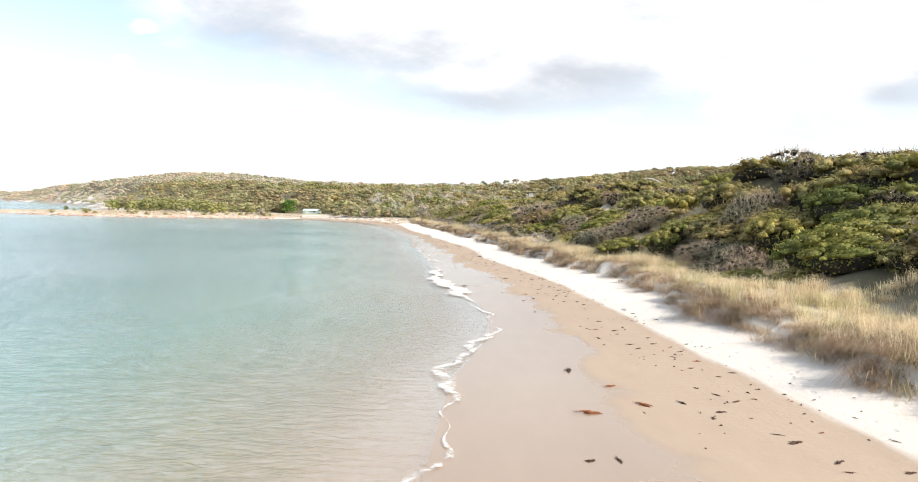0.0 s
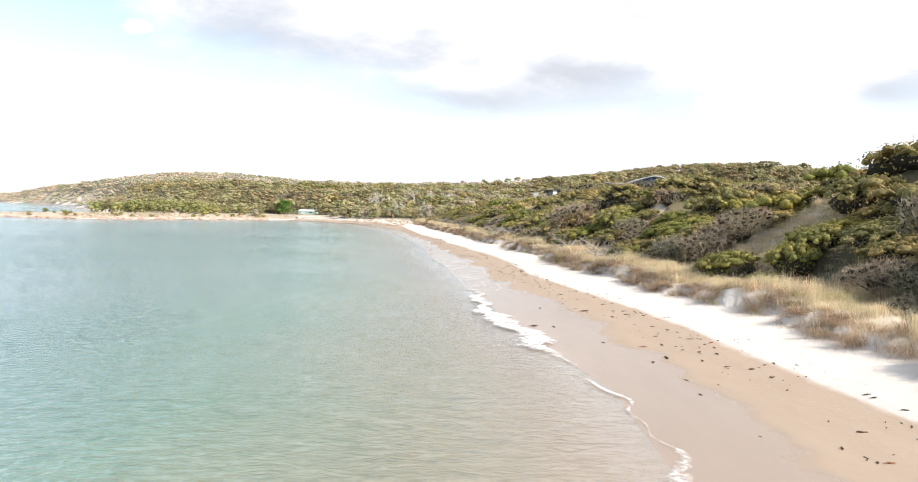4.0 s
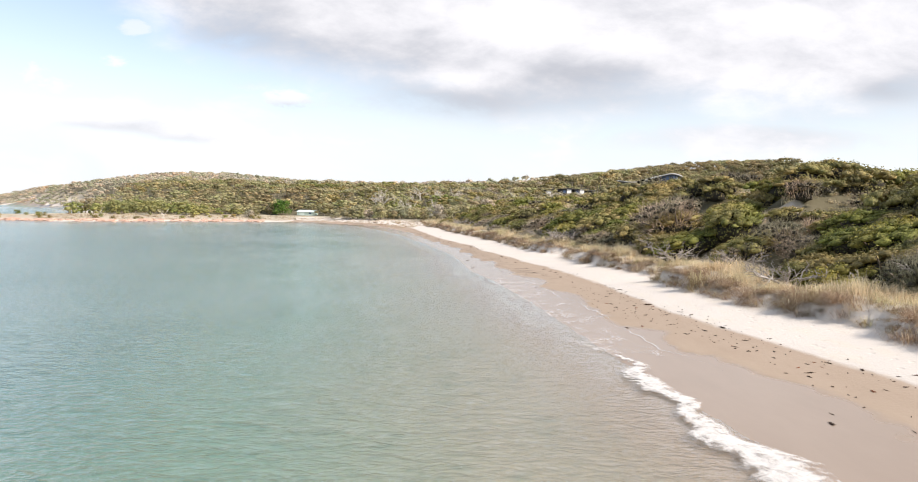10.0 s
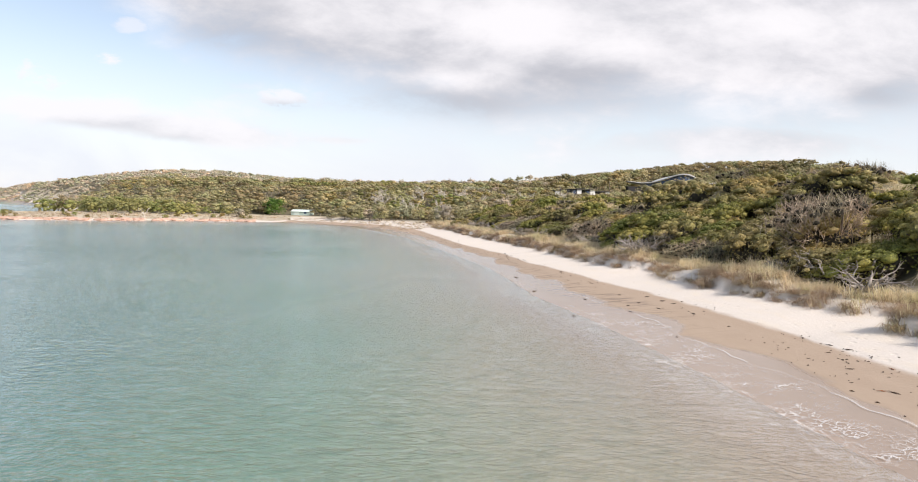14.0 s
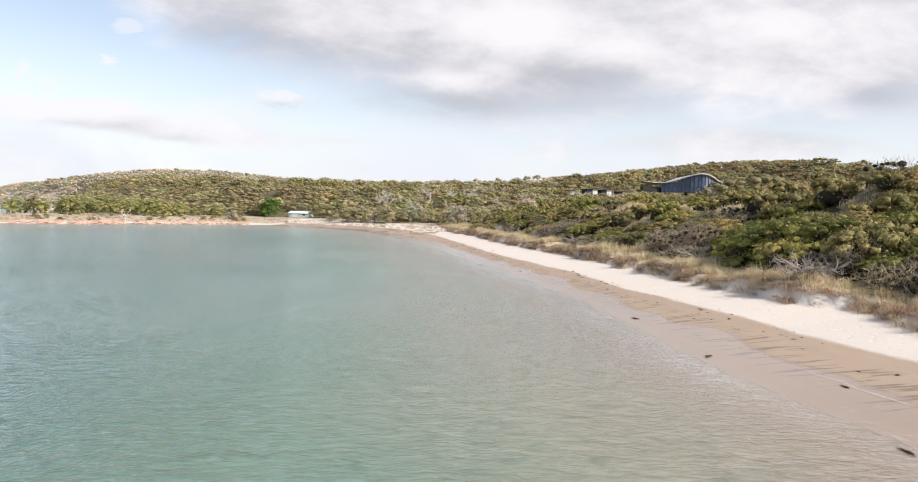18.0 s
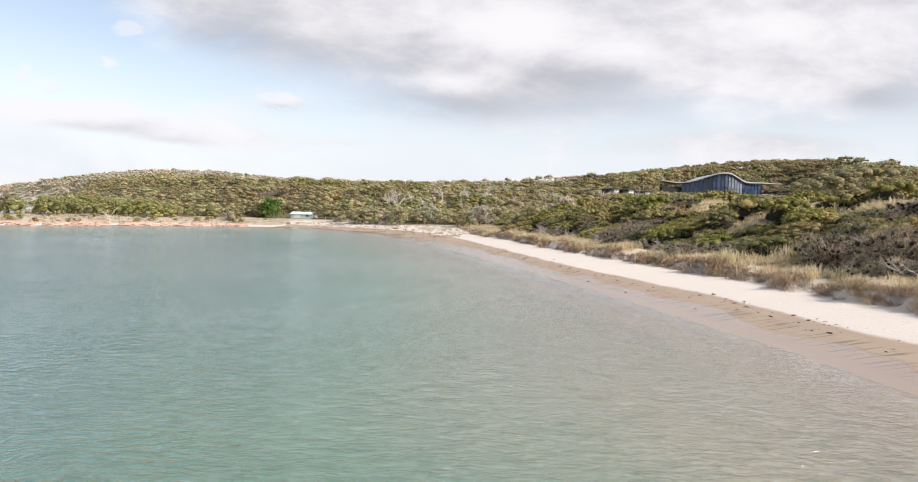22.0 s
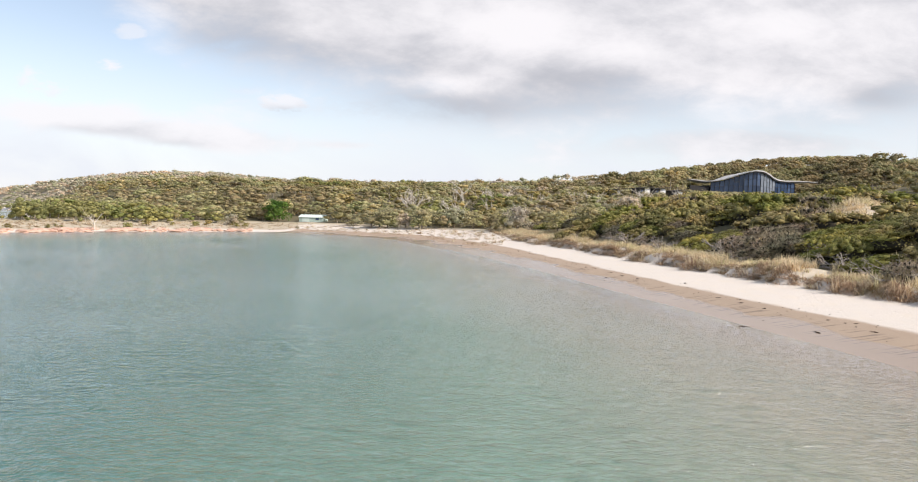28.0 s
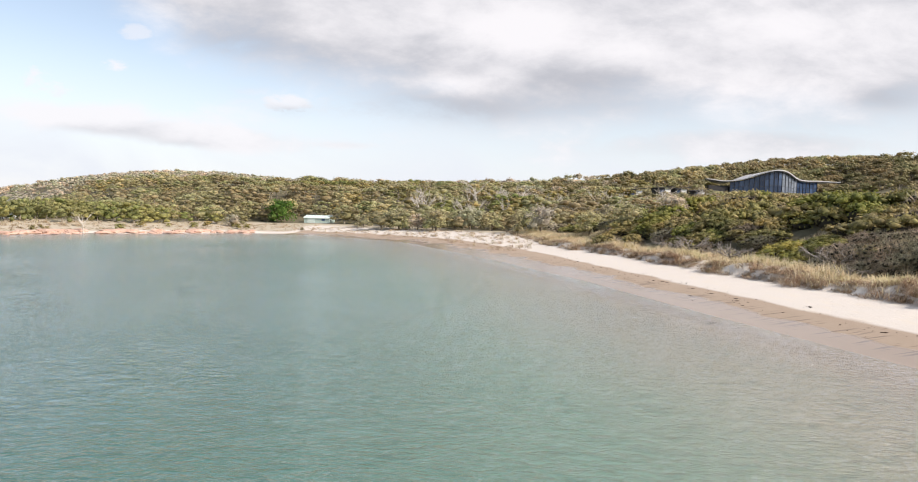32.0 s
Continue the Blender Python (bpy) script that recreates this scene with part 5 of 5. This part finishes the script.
# ---------------------------------------------------------------- the lodge on the hill
def build_lodge():
    """A long lodge: a thin wave-shaped metal roof over a tall glass front that swells forward in the middle."""
    left, right = Vector((100.0, 430.0, 0)), Vector((169.0, 434.0, 0))
    way = (right - left).normalized()
    back = Vector((-way.y, way.x, 0))
    length = (right - left).length
    root = new("lodge")
    root.matrix_world = Matrix(((way.x, back.x, 0, left.x), (way.y, back.y, 0, left.y), (0, 0, 1, -0.9), (0, 0, 0, 1)))
    tagged(root, "long lodge with wavy grey roof and tall blue glass front", "building")
    ts, zs = zip((-0.1, 28.7), (0, 28.5), (0.135, 27.5), (0.245, 28.5), (0.34, 31.2), (0.42, 33.1), (0.48, 33.4), (0.55, 32.4), (0.645, 29.4), (0.72, 28.9), (0.83, 29.1), (1.0, 28.8), (1.1, 28.7))

    def top(s):
        return float(np.mean([np.interp(s / length + o, ts, zs) for o in (-0.035, -0.018, 0.0, 0.018, 0.035)]))

    def swell(t):
        return -8.0 * math.exp(-((t - 0.46) / 0.2) ** 2)

    base, rows = 21.9, 72
    ring = []
    bm = bmesh.new()
    for i in range(rows + 1):
        t = i / rows
        z, f = top(length * t), swell(t)
        bulk = math.sin(math.pi * t) ** 0.7
        deep, thick = 2.0 + 14 * bulk - f, 0.28 + 0.3 * bulk
        drop = 0.9 * bulk
        ring.append([bm.verts.new((length * t, f, z)), bm.verts.new((length * t, f + deep, z - drop)), bm.verts.new((length * t, f + deep, z - drop - thick)), bm.verts.new((length * t, f, z - thick))])
    for a, c in zip(ring, ring[1:]):
        for j in range(4):
            k = (j + 1) % 4
            bm.faces.new((a[j], c[j], c[k], a[k]))
    bm.faces.new(ring[0]), bm.faces.new(ring[-1][::-1])
    part("roof", bm_mesh(bm, "roof", ZINC), root, "pale grey wave-shaped metal roof")
    part("soffit_edge", swept(length, rows, top, -0.62, 0.2, lambda t: swell(t) + 0.3, 0.5, DARK_FRAME), root, "dark roof edge trim")
    # glass front: panes between posts, each as tall as the roof allows
    s0, s1, n = length * 0.17, length * 0.83, 22
    step = (s1 - s0) / n
    for i in range(n + 1):
        a = s0 + i * step
        fa, fb = swell(a / length) + 1.3, swell((a + step) / length) + 1.3
        part("post", box("post", (0.13, 0.3, top(a) - 0.5 - base), DARK_FRAME, 0.02, (a, fa - 0.06, (base + top(a) - 0.5) / 2)), root, "dark steel post")
        if i == n:
            break
        t = (a + step / 2) / length
        z0, z1 = base + 0.25, min(top(a), top(a + step)) - 0.8
        mat = PALE_GLASS if 0.49 < t < 0.645 else GLASS
        cuts = 3 if z1 - z0 > 7.2 else 2
        turn = Matrix.Translation((a + step / 2, (fa + fb) / 2, 0)) @ Matrix.Rotation(math.atan2(fb - fa, step), 4, "Z")
        wide = math.hypot(step, fb - fa)
        for k in range(cuts):
            za, zb = z0 + (z1 - z0) * k / cuts, z0 + (z1 - z0) * (k + 1) / cuts
            pane = part("pane", box("pane", (wide - 0.2, 0.06, zb - za - 0.12), mat, 0.0, (0, 0.05, (za + zb) / 2)), root, "glass pane with a pale reflection put into its colour" if mat is PALE_GLASS else "blue-tinted glass pane", turn)
            part("transom", box("transom", (wide - 0.18, 0.16, 0.12), DARK_FRAME, 0.0, (0, 0, zb - 0.02)), pane)
    part("wing_wall", box("wing_wall", (s0 - 1.6, 0.3, 3.4), DARK_CLAD, 0.0, (s0 / 2 + 0.6, 1.5, base + 1.6)), root, "dark clad wall under the low wing")
    part("floor_slab", box("floor_slab", (s1 - s0 + 2, 10.0, 0.5), CONCRETE, 0.03, ((s0 + s1) / 2, 6.6, base)), root, "pale concrete floor slab")
    part("terrace", box("terrace", (length * 0.36, 9.0, 0.4), CONCRETE, 0.03, (length * 0.64, -3.6, base - 0.1)), root, "pale terrace slab")
    part("back_wall", box("back_wall", (s1 - 2.0, 0.3, 3.4), DARK_CLAD, 0.0, (s1 / 2 + 1, 11.0, base + 1.7)), root, "dark clad wall")
    part("end_wall", box("end_wall", (0.3, 9.2, 4.6), DARK_CLAD, 0.0, (s1 + 0.3, 6.2, base + 2.2)), root, "dark clad wall")
    part("end_wall", box("end_wall", (0.3, 9.2, 3.4), DARK_CLAD, 0.0, (1.2, 6.2, base + 1.6)), root, "dark clad wall")
    part("undercroft", box("undercroft", (s1 - s0, 8.0, 4.4), DARK_CLAD, 0.0, ((s0 + s1) / 2, 4.8, base - 2.5)), root, "dark recessed lower storey")
    part("planter_wall", box("planter_wall", (9.0, 1.0, 1.3), WHITE_PAINT, 0.03, (s1 + 5.4, 2.0, base + 0.2)), root, "low white wall beside the terrace")
    for k in range(7):
        part("pier", box("pier", (0.7, 0.5, 4.6), WHITE_PAINT, 0.03, (length * (0.47 + 0.055 * k), -7.2, base - 2.6)), root, "white lower pier")
    for k in range(15):
        part("rail_post", box("rail_post", (0.08, 0.08, 1.05), DARK_FRAME, 0.0, (length * 0.465 + k * 1.74, -8.0, base + 0.6)), root, "thin terrace rail post")
    part("rail", box("rail", (24.6, 0.08, 0.08), DARK_FRAME, 0.0, (length * 0.465 + 12.2, -8.0, base + 1.12)), root, "thin terrace rail")


def swept(length, rows, top, dz, thick, front, deep, mat):
    bm = bmesh.new()
    ring = []
    for i in range(rows + 1):
        s, t = length * i / rows, i / rows
        z, f = top(s) + dz - 0.3 * math.sin(math.pi * t), front(t)
        ring.append([bm.verts.new((s, f, z)), bm.verts.new((s, f + deep, z)), bm.verts.new((s, f + deep, z - thick)), bm.verts.new((s, f, z - thick))])
    for a, b in zip(ring, ring[1:]):
        for j in range(4):
            k = (j + 1) % 4
            bm.faces.new((a[j], b[j], b[k], a[k]))
    bm.faces.new(ring[0]), bm.faces.new(ring[-1][::-1])
    return bm_mesh(bm, "trim", mat)


build_lodge()


def build_cabins():
    """Small guest cabins with dark skillion roofs and one white end wall."""
    first = None
    for x, y, zb, turn in ((56, 362, 15.4, 18), (63, 364, 15.4, 18), (71, 366, 14.8, 24), (46, 366, 14.6, 10), (153, 400, 17.4, 30), (166, 402, 17.4, 26)):
        m = Matrix.Translation((x, y, zb)) @ Matrix.Rotation(radians(turn), 4, "Z")
        if first:
            copy_thing(first, m)
            continue
        ob = new("cabin")
        ob.matrix_world = m
        part("wall", box("wall", (3.0, 4.6, 8.6), DARK_CLAD, 0.03, (-1.7, 2.3, -1.2)), ob, "dark clad wall")
        part("end_wall", box("end_wall", (2.6, 4.4, 8.4), WHITE_PAINT, 0.03, (1.2, 2.3, -1.3)), ob, "white painted end wall")
        bm = bmesh.new()
        bmesh.ops.create_cube(bm, size=1.0)
        for v in bm.verts:
            v.co = Vector((v.co.x * 7.6, v.co.y * 6.4 + 2.2, v.co.z * 0.28 + 3.35 + 0.09 * v.co.x * 7.6))
        part("roof", bm_mesh(bm, "roof", DARK_CLAD), ob, "dark sloping flat roof")
        part("window", box("window", (1.4, 0.08, 1.5), GLASS, 0.0, (-1.6, -0.03, 1.7)), ob, "dark window")
        first = tagged(ob, "small dark cabin with a white end wall among the trees", "cabin", "guest cabins on the hill")


build_cabins()


def build_boat_shed():
    x, y = -64.0, 298.0
    h = float(land(np.array([x]), np.array([y]))[0][0])
    ob = new("boat_shed")
    ob.matrix_world = Matrix.Translation((x, y, h)) @ Matrix.Rotation(radians(-8), 4, "Z")
    w, d, e, r = 7.4, 4.4, 1.5, 2.1
    part("front_wall", box("front_wall", (w, 0.14, e + 0.3), HUT_GREEN, 0.01, (0, 0, e / 2 - 0.15)), ob)
    part("back_wall", box("back_wall", (w, 0.14, e + 0.3), HUT_GREEN, 0.01, (0, d, e / 2 - 0.15)), ob)
    for s in (-1, 1):
        bm = bmesh.new()
        pts = [(0, -0.3), (d, -0.3), (d, e), (d / 2, r), (0, e)]
        a = [bm.verts.new((s * w / 2 - 0.07, q, z)) for q, z in pts]
        b = [bm.verts.new((s * w / 2 + 0.07, q, z)) for q, z in pts]
        bm.faces.new(a), bm.faces.new(b[::-1])
        for i in range(5):
            bm.faces.new((a[i], a[(i + 1) % 5], b[(i + 1) % 5], b[i]))
        part("gable_wall", bm_mesh(bm, "gable_wall", HUT_GREEN), ob)
    for s in (0, 1):
        bm = bmesh.new()
        y0, y1 = (-0.35, d / 2) if s == 0 else (d + 0.35, d / 2)
        n = 40
        prev = None
        for i in range(n + 1):
            px = -w / 2 - 0.25 + (w + 0.5) * i / n
            rib = 0.05 if i % 2 else 0.0
            cur = [bm.verts.new((px, y0, e - 0.1 + rib)), bm.verts.new((px, y1, r + 0.06 + rib)), bm.verts.new((px, y1, r - 0.02)), bm.verts.new((px, y0, e - 0.18))]
            if prev:
                for j in range(4):
                    k = (j + 1) % 4
                    bm.faces.new((prev[j], cur[j], cur[k], prev[k]))
            prev = cur
        part("roof_sheet", bm_mesh(bm, "roof_sheet", HUT_ROOF), ob, "ribbed pale green steel roof")
    part("ridge_cap", box("ridge_cap", (w + 0.5, 0.4, 0.08), HUT_ROOF, 0.02, (0, d / 2, r + 0.1)), ob)
    part("door", box("door", (2.2, 0.06, 1.3), HUT_ROOF, 0.01, (-1.6, -0.11, 0.65)), ob, "pale roller door")
    part("window", box("window", (1.0, 0.06, 0.6), GLASS, 0.01, (1.9, -0.11, 0.95)), ob, "small dark window")
    tagged(ob, "low pale green steel boat shed behind the far beach", "shed")


build_boat_shed()


# ---------------------------------------------------------------- rocks, weed and foam
def rock_mesh(seed):
    rng = np.random.default_rng(seed)
    bm = bmesh.new()
    bmesh.ops.create_icosphere(bm, subdivisions=3, radius=1.0)
    ph = rng.uniform(0, 6, 6)
    for v in bm.verts:
        k = 1 + 0.2 * math.sin(v.co.x * 3 + ph[0]) * math.sin(v.co.y * 3.4 + ph[1]) + 0.12 * math.sin(v.co.z * 6 + v.co.x * 5 + ph[2]) + 0.05 * math.sin(v.co.y * 13 + ph[3])
        v.co = v.co * k
        v.co.z *= 0.55
    return bm_mesh(bm, "shore_rock", ROCK_RED, False)


def build_rocks():
    rng = np.random.default_rng(8)
    kinds = [rock_mesh(60 + i) for i in range(5)]
    edge = [(-72, 272), (-80, 265), (-97, 245), (-106, 229), (-118, 218), (-130, 215), (-152, 219), (-172, 226)]
    n = 0
    for (ax, ay), (bx, by) in zip(edge, edge[1:]):
        seg = math.hypot(bx - ax, by - ay)
        for i in range(int(seg / 1.25)):
            t = (i + rng.random()) / (seg / 1.25)
            x, y = ax + (bx - ax) * t, ay + (by - ay) * t
            nx, ny = (by - ay) / seg, -(bx - ax) / seg
            o = rng.uniform(-0.5, 4.2)
            x, y = x + nx * o, y + ny * o
            if float(inland(np.array([x]), np.array([y]))[0]) < -1.2:
                x, y = x - 2 * nx * o, y - 2 * ny * o
            h = float(land(np.array([x]), np.array([y]))[0][0])
            s = rng.uniform(0.5, 1.25) * (1.0 if ax > -120 else 0.6)
            ob = new("shore_rock", kinds[n % 5])
            ob.matrix_world = Matrix.LocRotScale((x, y, max(h, -0.1) + 0.05), Euler((0, 0, rng.uniform(0, 6.28))), (s * 1.7, s * 1.3, s * 0.8))
            tagged(ob, "rounded salmon-pink granite rock on the shore", "rock", "red rocks along the headland")
            n += 1


build_rocks()


def kelp_mesh(seed, mat):
    """A tangle of curled flat straps round a small lump."""
    rng = np.random.default_rng(seed)
    bm = bmesh.new()
    bmesh.ops.create_icosphere(bm, subdivisions=2, radius=0.5)
    for v in bm.verts:
        k = 1 + 0.35 * (rng.random() - 0.5)
        v.co = Vector((v.co.x * 0.62 * k, v.co.y * 0.34 * k, max(v.co.z * 0.26 * k, -0.03)))
    for i in range(9):
        a = rng.uniform(0, 6.28)
        ln, wd = rng.uniform(0.35, 0.8), rng.uniform(0.03, 0.08)
        prev = None
        for j in range(6):
            f = j / 5
            p = Vector((math.cos(a) * ln * f * 1.0, math.sin(a) * ln * f * 0.55, 0.04 + 0.13 * math.sin(f * 3.1) * (1 - f * 0.6)))
            s = Vector((-math.sin(a), math.cos(a), rng.uniform(-0.3, 0.3))) * wd * (1 - 0.7 * f)
            cur = [bm.verts.new(p + s), bm.verts.new(p - s), bm.verts.new(p - s - Vector((0, 0, 0.02))), bm.verts.new(p + s - Vector((0, 0, 0.02)))]
            if prev:
                for q in range(4):
                    bm.faces.new((prev[q], cur[q], cur[(q + 1) % 4], prev[(q + 1) % 4]))
            prev = cur
            a += rng.normal(0, 0.25)
    return bm_mesh(bm, "seaweed_clump", mat)


def build_kelp():
    rng = np.random.default_rng(19)
    dark = [kelp_mesh(700 + i, KELP) for i in range(5)]
    red = [kelp_mesh(720 + i, KELP_RED) for i in range(2)]
    spots = [(6.6, 18.1, 0.5, 1), (8.1, 18.6, 0.42, 1), (7.7, 20.5, 0.3, 1), (6.8, 22.5, 0.42, 0), (5.9, 15.0, 0.25, 0), (6.5, 15.0, 0.22, 0), (10.5, 15.6, 0.3, 0), (4.7, 46.5, 0.25, 0), (3.8, 47.0, 0.4, 0), (4.8, 52.0, 0.26, 0), (7.0, 50.2, 0.42, 0),
             (7.8, 39.4, 0.32, 0), (9.9, 28.8, 0.3, 0), (7.0, 63.6, 0.35, 0), (5.9, 70.5, 0.5, 0), (-2.1, 87.3, 0.4, 0), (-2.8, 97.2, 0.42, 0), (-3.0, 106.0, 0.42, 0), (-13.0, 153.6, 0.5, 0), (-6.7, 155.4, 0.42, 0), (-9.3, 140.8, 0.4, 0)]
    for n in range(240):
        y = rng.uniform(10, 200) if n % 3 else rng.uniform(10, 75)
        w, c = float(WATER_X(y)), float(DAMP_X(y))
        f = rng.normal(0.9, 0.13) if n % 4 else rng.uniform(0.3, 0.95)
        spots.append((w + (c - w) * min(max(f, 0.2), 1.08), y, rng.uniform(0.07, 0.26) * (1.3 if y > 85 else 1.0), 0 if n % 9 else 1))
    H = land(np.array([s[0] for s in spots]), np.array([s[1] for s in spots]))[0]
    for n, ((x, y, s, r), h) in enumerate(zip(spots, H)):
        ob = new("seaweed_clump", red[n % 2] if r else dark[n % 5])
        ob.matrix_world = Matrix.LocRotScale((x, y, h + 0.01 * s), Euler((0, 0, rng.uniform(-0.5, 0.5) + (1.57 if n % 2 else 0.2))), (s * 1.35, s * 1.0, s * 0.75))
        tagged(ob, "red-brown clump of kelp stranded on damp sand" if r else "dark dried seaweed clump stranded on damp sand", "seaweed", "seaweed along the tide line")


build_kelp()


def build_foam():
    """Thin lace of foam where the water meets the sand."""
    ys = np.arange(8, 170, 0.3)
    V, F, W = [], [], []
    cols = 9
    for i, y in enumerate(ys):
        wide = (0.5 + 0.35 * math.sin(y * 0.31) + 0.25 * math.sin(y * 0.9 + 1)) * (0.65 if y < 40 else 1.0)
        thick = 0.02
        if 40 < y < 80:
            k = float(smooth(40, 44, np.array(y)) * smooth(64, 56, np.array(y)))
            wide += 0.62 * k
            thick += 0.2 * k
        c = float(WATER_X(y)) - 0.35 * wide + 0.22 * math.sin(y * 1.3) + 0.14 * math.sin(y * 2.9 + 1) + 0.3 * math.sin(y * 0.45)
        for j in range(cols):
            f = j / (cols - 1)
            V.append((c + (f - 0.5) * 2 * wide, y, 0.055 + 0.07 * math.sin(f * math.pi) * min(wide, 1.0) * (thick / 0.28)))
            W.append(math.sin(f * math.pi) * (0.42 + thick) - 0.06 + 0.07 * float(smooth(44, 36, np.array(y))) - 0.08 * float(smooth(57, 64, np.array(y))) - 0.08 * float(smooth(84, 104, np.array(y))))
    n = len(ys)
    idx = np.arange(n * cols).reshape(n, cols)
    q = np.stack([idx[:-1, :-1], idx[:-1, 1:], idx[1:, 1:], idx[1:, :-1]], axis=-1).reshape(-1, 4)
    me = mesh_arrays("sea_foam", np.array(V), [q], [FOAM], smooth=True)
    at = me.attributes.new("dense", "FLOAT", "POINT")
    at.data.foreach_set("value", np.array(W, dtype=np.float32))
    tagged(new("sea_foam", me), "thin white lace of foam along the water's edge", "foam", kind="stuff")


def build_lace():
    """Lacy remains of a spent wave on the wet sand, with a scalloped rim."""
    ys = np.arange(57, 104, 0.08)
    cols = 44
    f = np.linspace(0, 1, cols)
    reach = 0.36 + 0.04 * np.sin(ys * 0.37 + 0.6) + 0.05 * np.abs(np.sin(ys * 0.62)) + 0.022 * np.abs(np.sin(ys * 1.9 + 1))
    w, c = WATER_X(ys), DAMP_X(ys)
    out = w + (c - w) * reach
    x = (w - 1.2)[:, None] + (out - w + 1.2)[:, None] * f[None, :]
    y = np.repeat(ys[:, None], cols, 1)
    z = np.maximum(land(x, y)[0], 0.03) + 0.022
    ends = (smooth(57, 61, ys) * smooth(104, 84, ys))[:, None]
    dense = (0.12 * np.sin(np.pi * f)[None, :] + 0.1) * ends - 0.35 * (1 - ends)
    rim = (smooth(0.965, 0.985, f) * smooth(1.001, 0.99, f))[None, :] * ends * (0.35 + 0.65 * smooth(-0.3, 0.5, np.sin(ys * 0.83) + 0.6 * np.sin(ys * 2.3)))[:, None]
    idx = np.arange(len(ys) * cols).reshape(len(ys), cols)
    q = np.stack([idx[:-1, :-1], idx[:-1, 1:], idx[1:, 1:], idx[1:, :-1]], axis=-1).reshape(-1, 4)
    me = mesh_arrays("foam_lace", np.stack([x, y, z], -1).reshape(-1, 3), [q], [LACE], smooth=True)
    for name, a in (("dense", dense), ("rim", rim)):
        me.attributes.new(name, "FLOAT", "POINT").data.foreach_set("value", np.ascontiguousarray(np.broadcast_to(a, x.shape), dtype=np.float32).ravel())
    tagged(new("foam_lace", me), "broken net of thin white foam threads on wet sand", "foam", kind="stuff")


build_foam()
build_lace()


def build_scraps():
    """Countless small dark shreds of weed along the upper tide lines."""
    rng = np.random.default_rng(27)
    n = 1500
    y = np.concatenate([rng.uniform(9, 80, 700), rng.uniform(60, 200, n - 700)])
    w, c = WATER_X(y), DAMP_X(y)
    line_at = np.where(rng.random(n) < 0.6, 0.98 + 0.05 * np.sin(y * 0.5), 0.72 + 0.08 * np.sin(y * 0.31 + 1))
    f = line_at + rng.normal(0, 0.075, n)
    clump = wobble(np.zeros(n), y, 1.9, 2.0) > rng.uniform(-0.6, 0.9, n)
    x, y = (w + (c - w) * f)[clump], y[clump]
    n = len(x)
    h = land(x, y)[0]
    a = rng.normal(0.5, 0.8, n)
    ln, wd = rng.uniform(0.02, 0.1, n) * np.where(rng.random(n) < 0.12, 2.2, 1.0), rng.uniform(0.012, 0.035, n)
    t = np.stack([np.cos(a), np.sin(a), np.zeros(n)], axis=1) * ln[:, None]
    b = np.stack([-np.sin(a), np.cos(a), np.zeros(n)], axis=1) * wd[:, None]
    up = np.array((0, 0, 1.0)) * rng.uniform(0.012, 0.04, (n, 1))
    p = np.stack([x, y, h + 0.006], axis=1)
    v = np.stack([p - t, p - b - 0.2 * t, p + b + 0.1 * t, p + up, p + t + b * 0.6], axis=1).reshape(-1, 3)
    i = np.arange(n)[:, None] * 5
    tri = np.concatenate([i + np.array(q) for q in ((0, 1, 3), (1, 4, 3), (4, 2, 3), (2, 0, 3))])
    me = mesh_arrays("seaweed_scraps", v, [tri], [KELP])
    tagged(new("seaweed_scraps", me), "small dark shreds of dried weed strewn along the tide line", "seaweed", kind="stuff")


build_scraps()
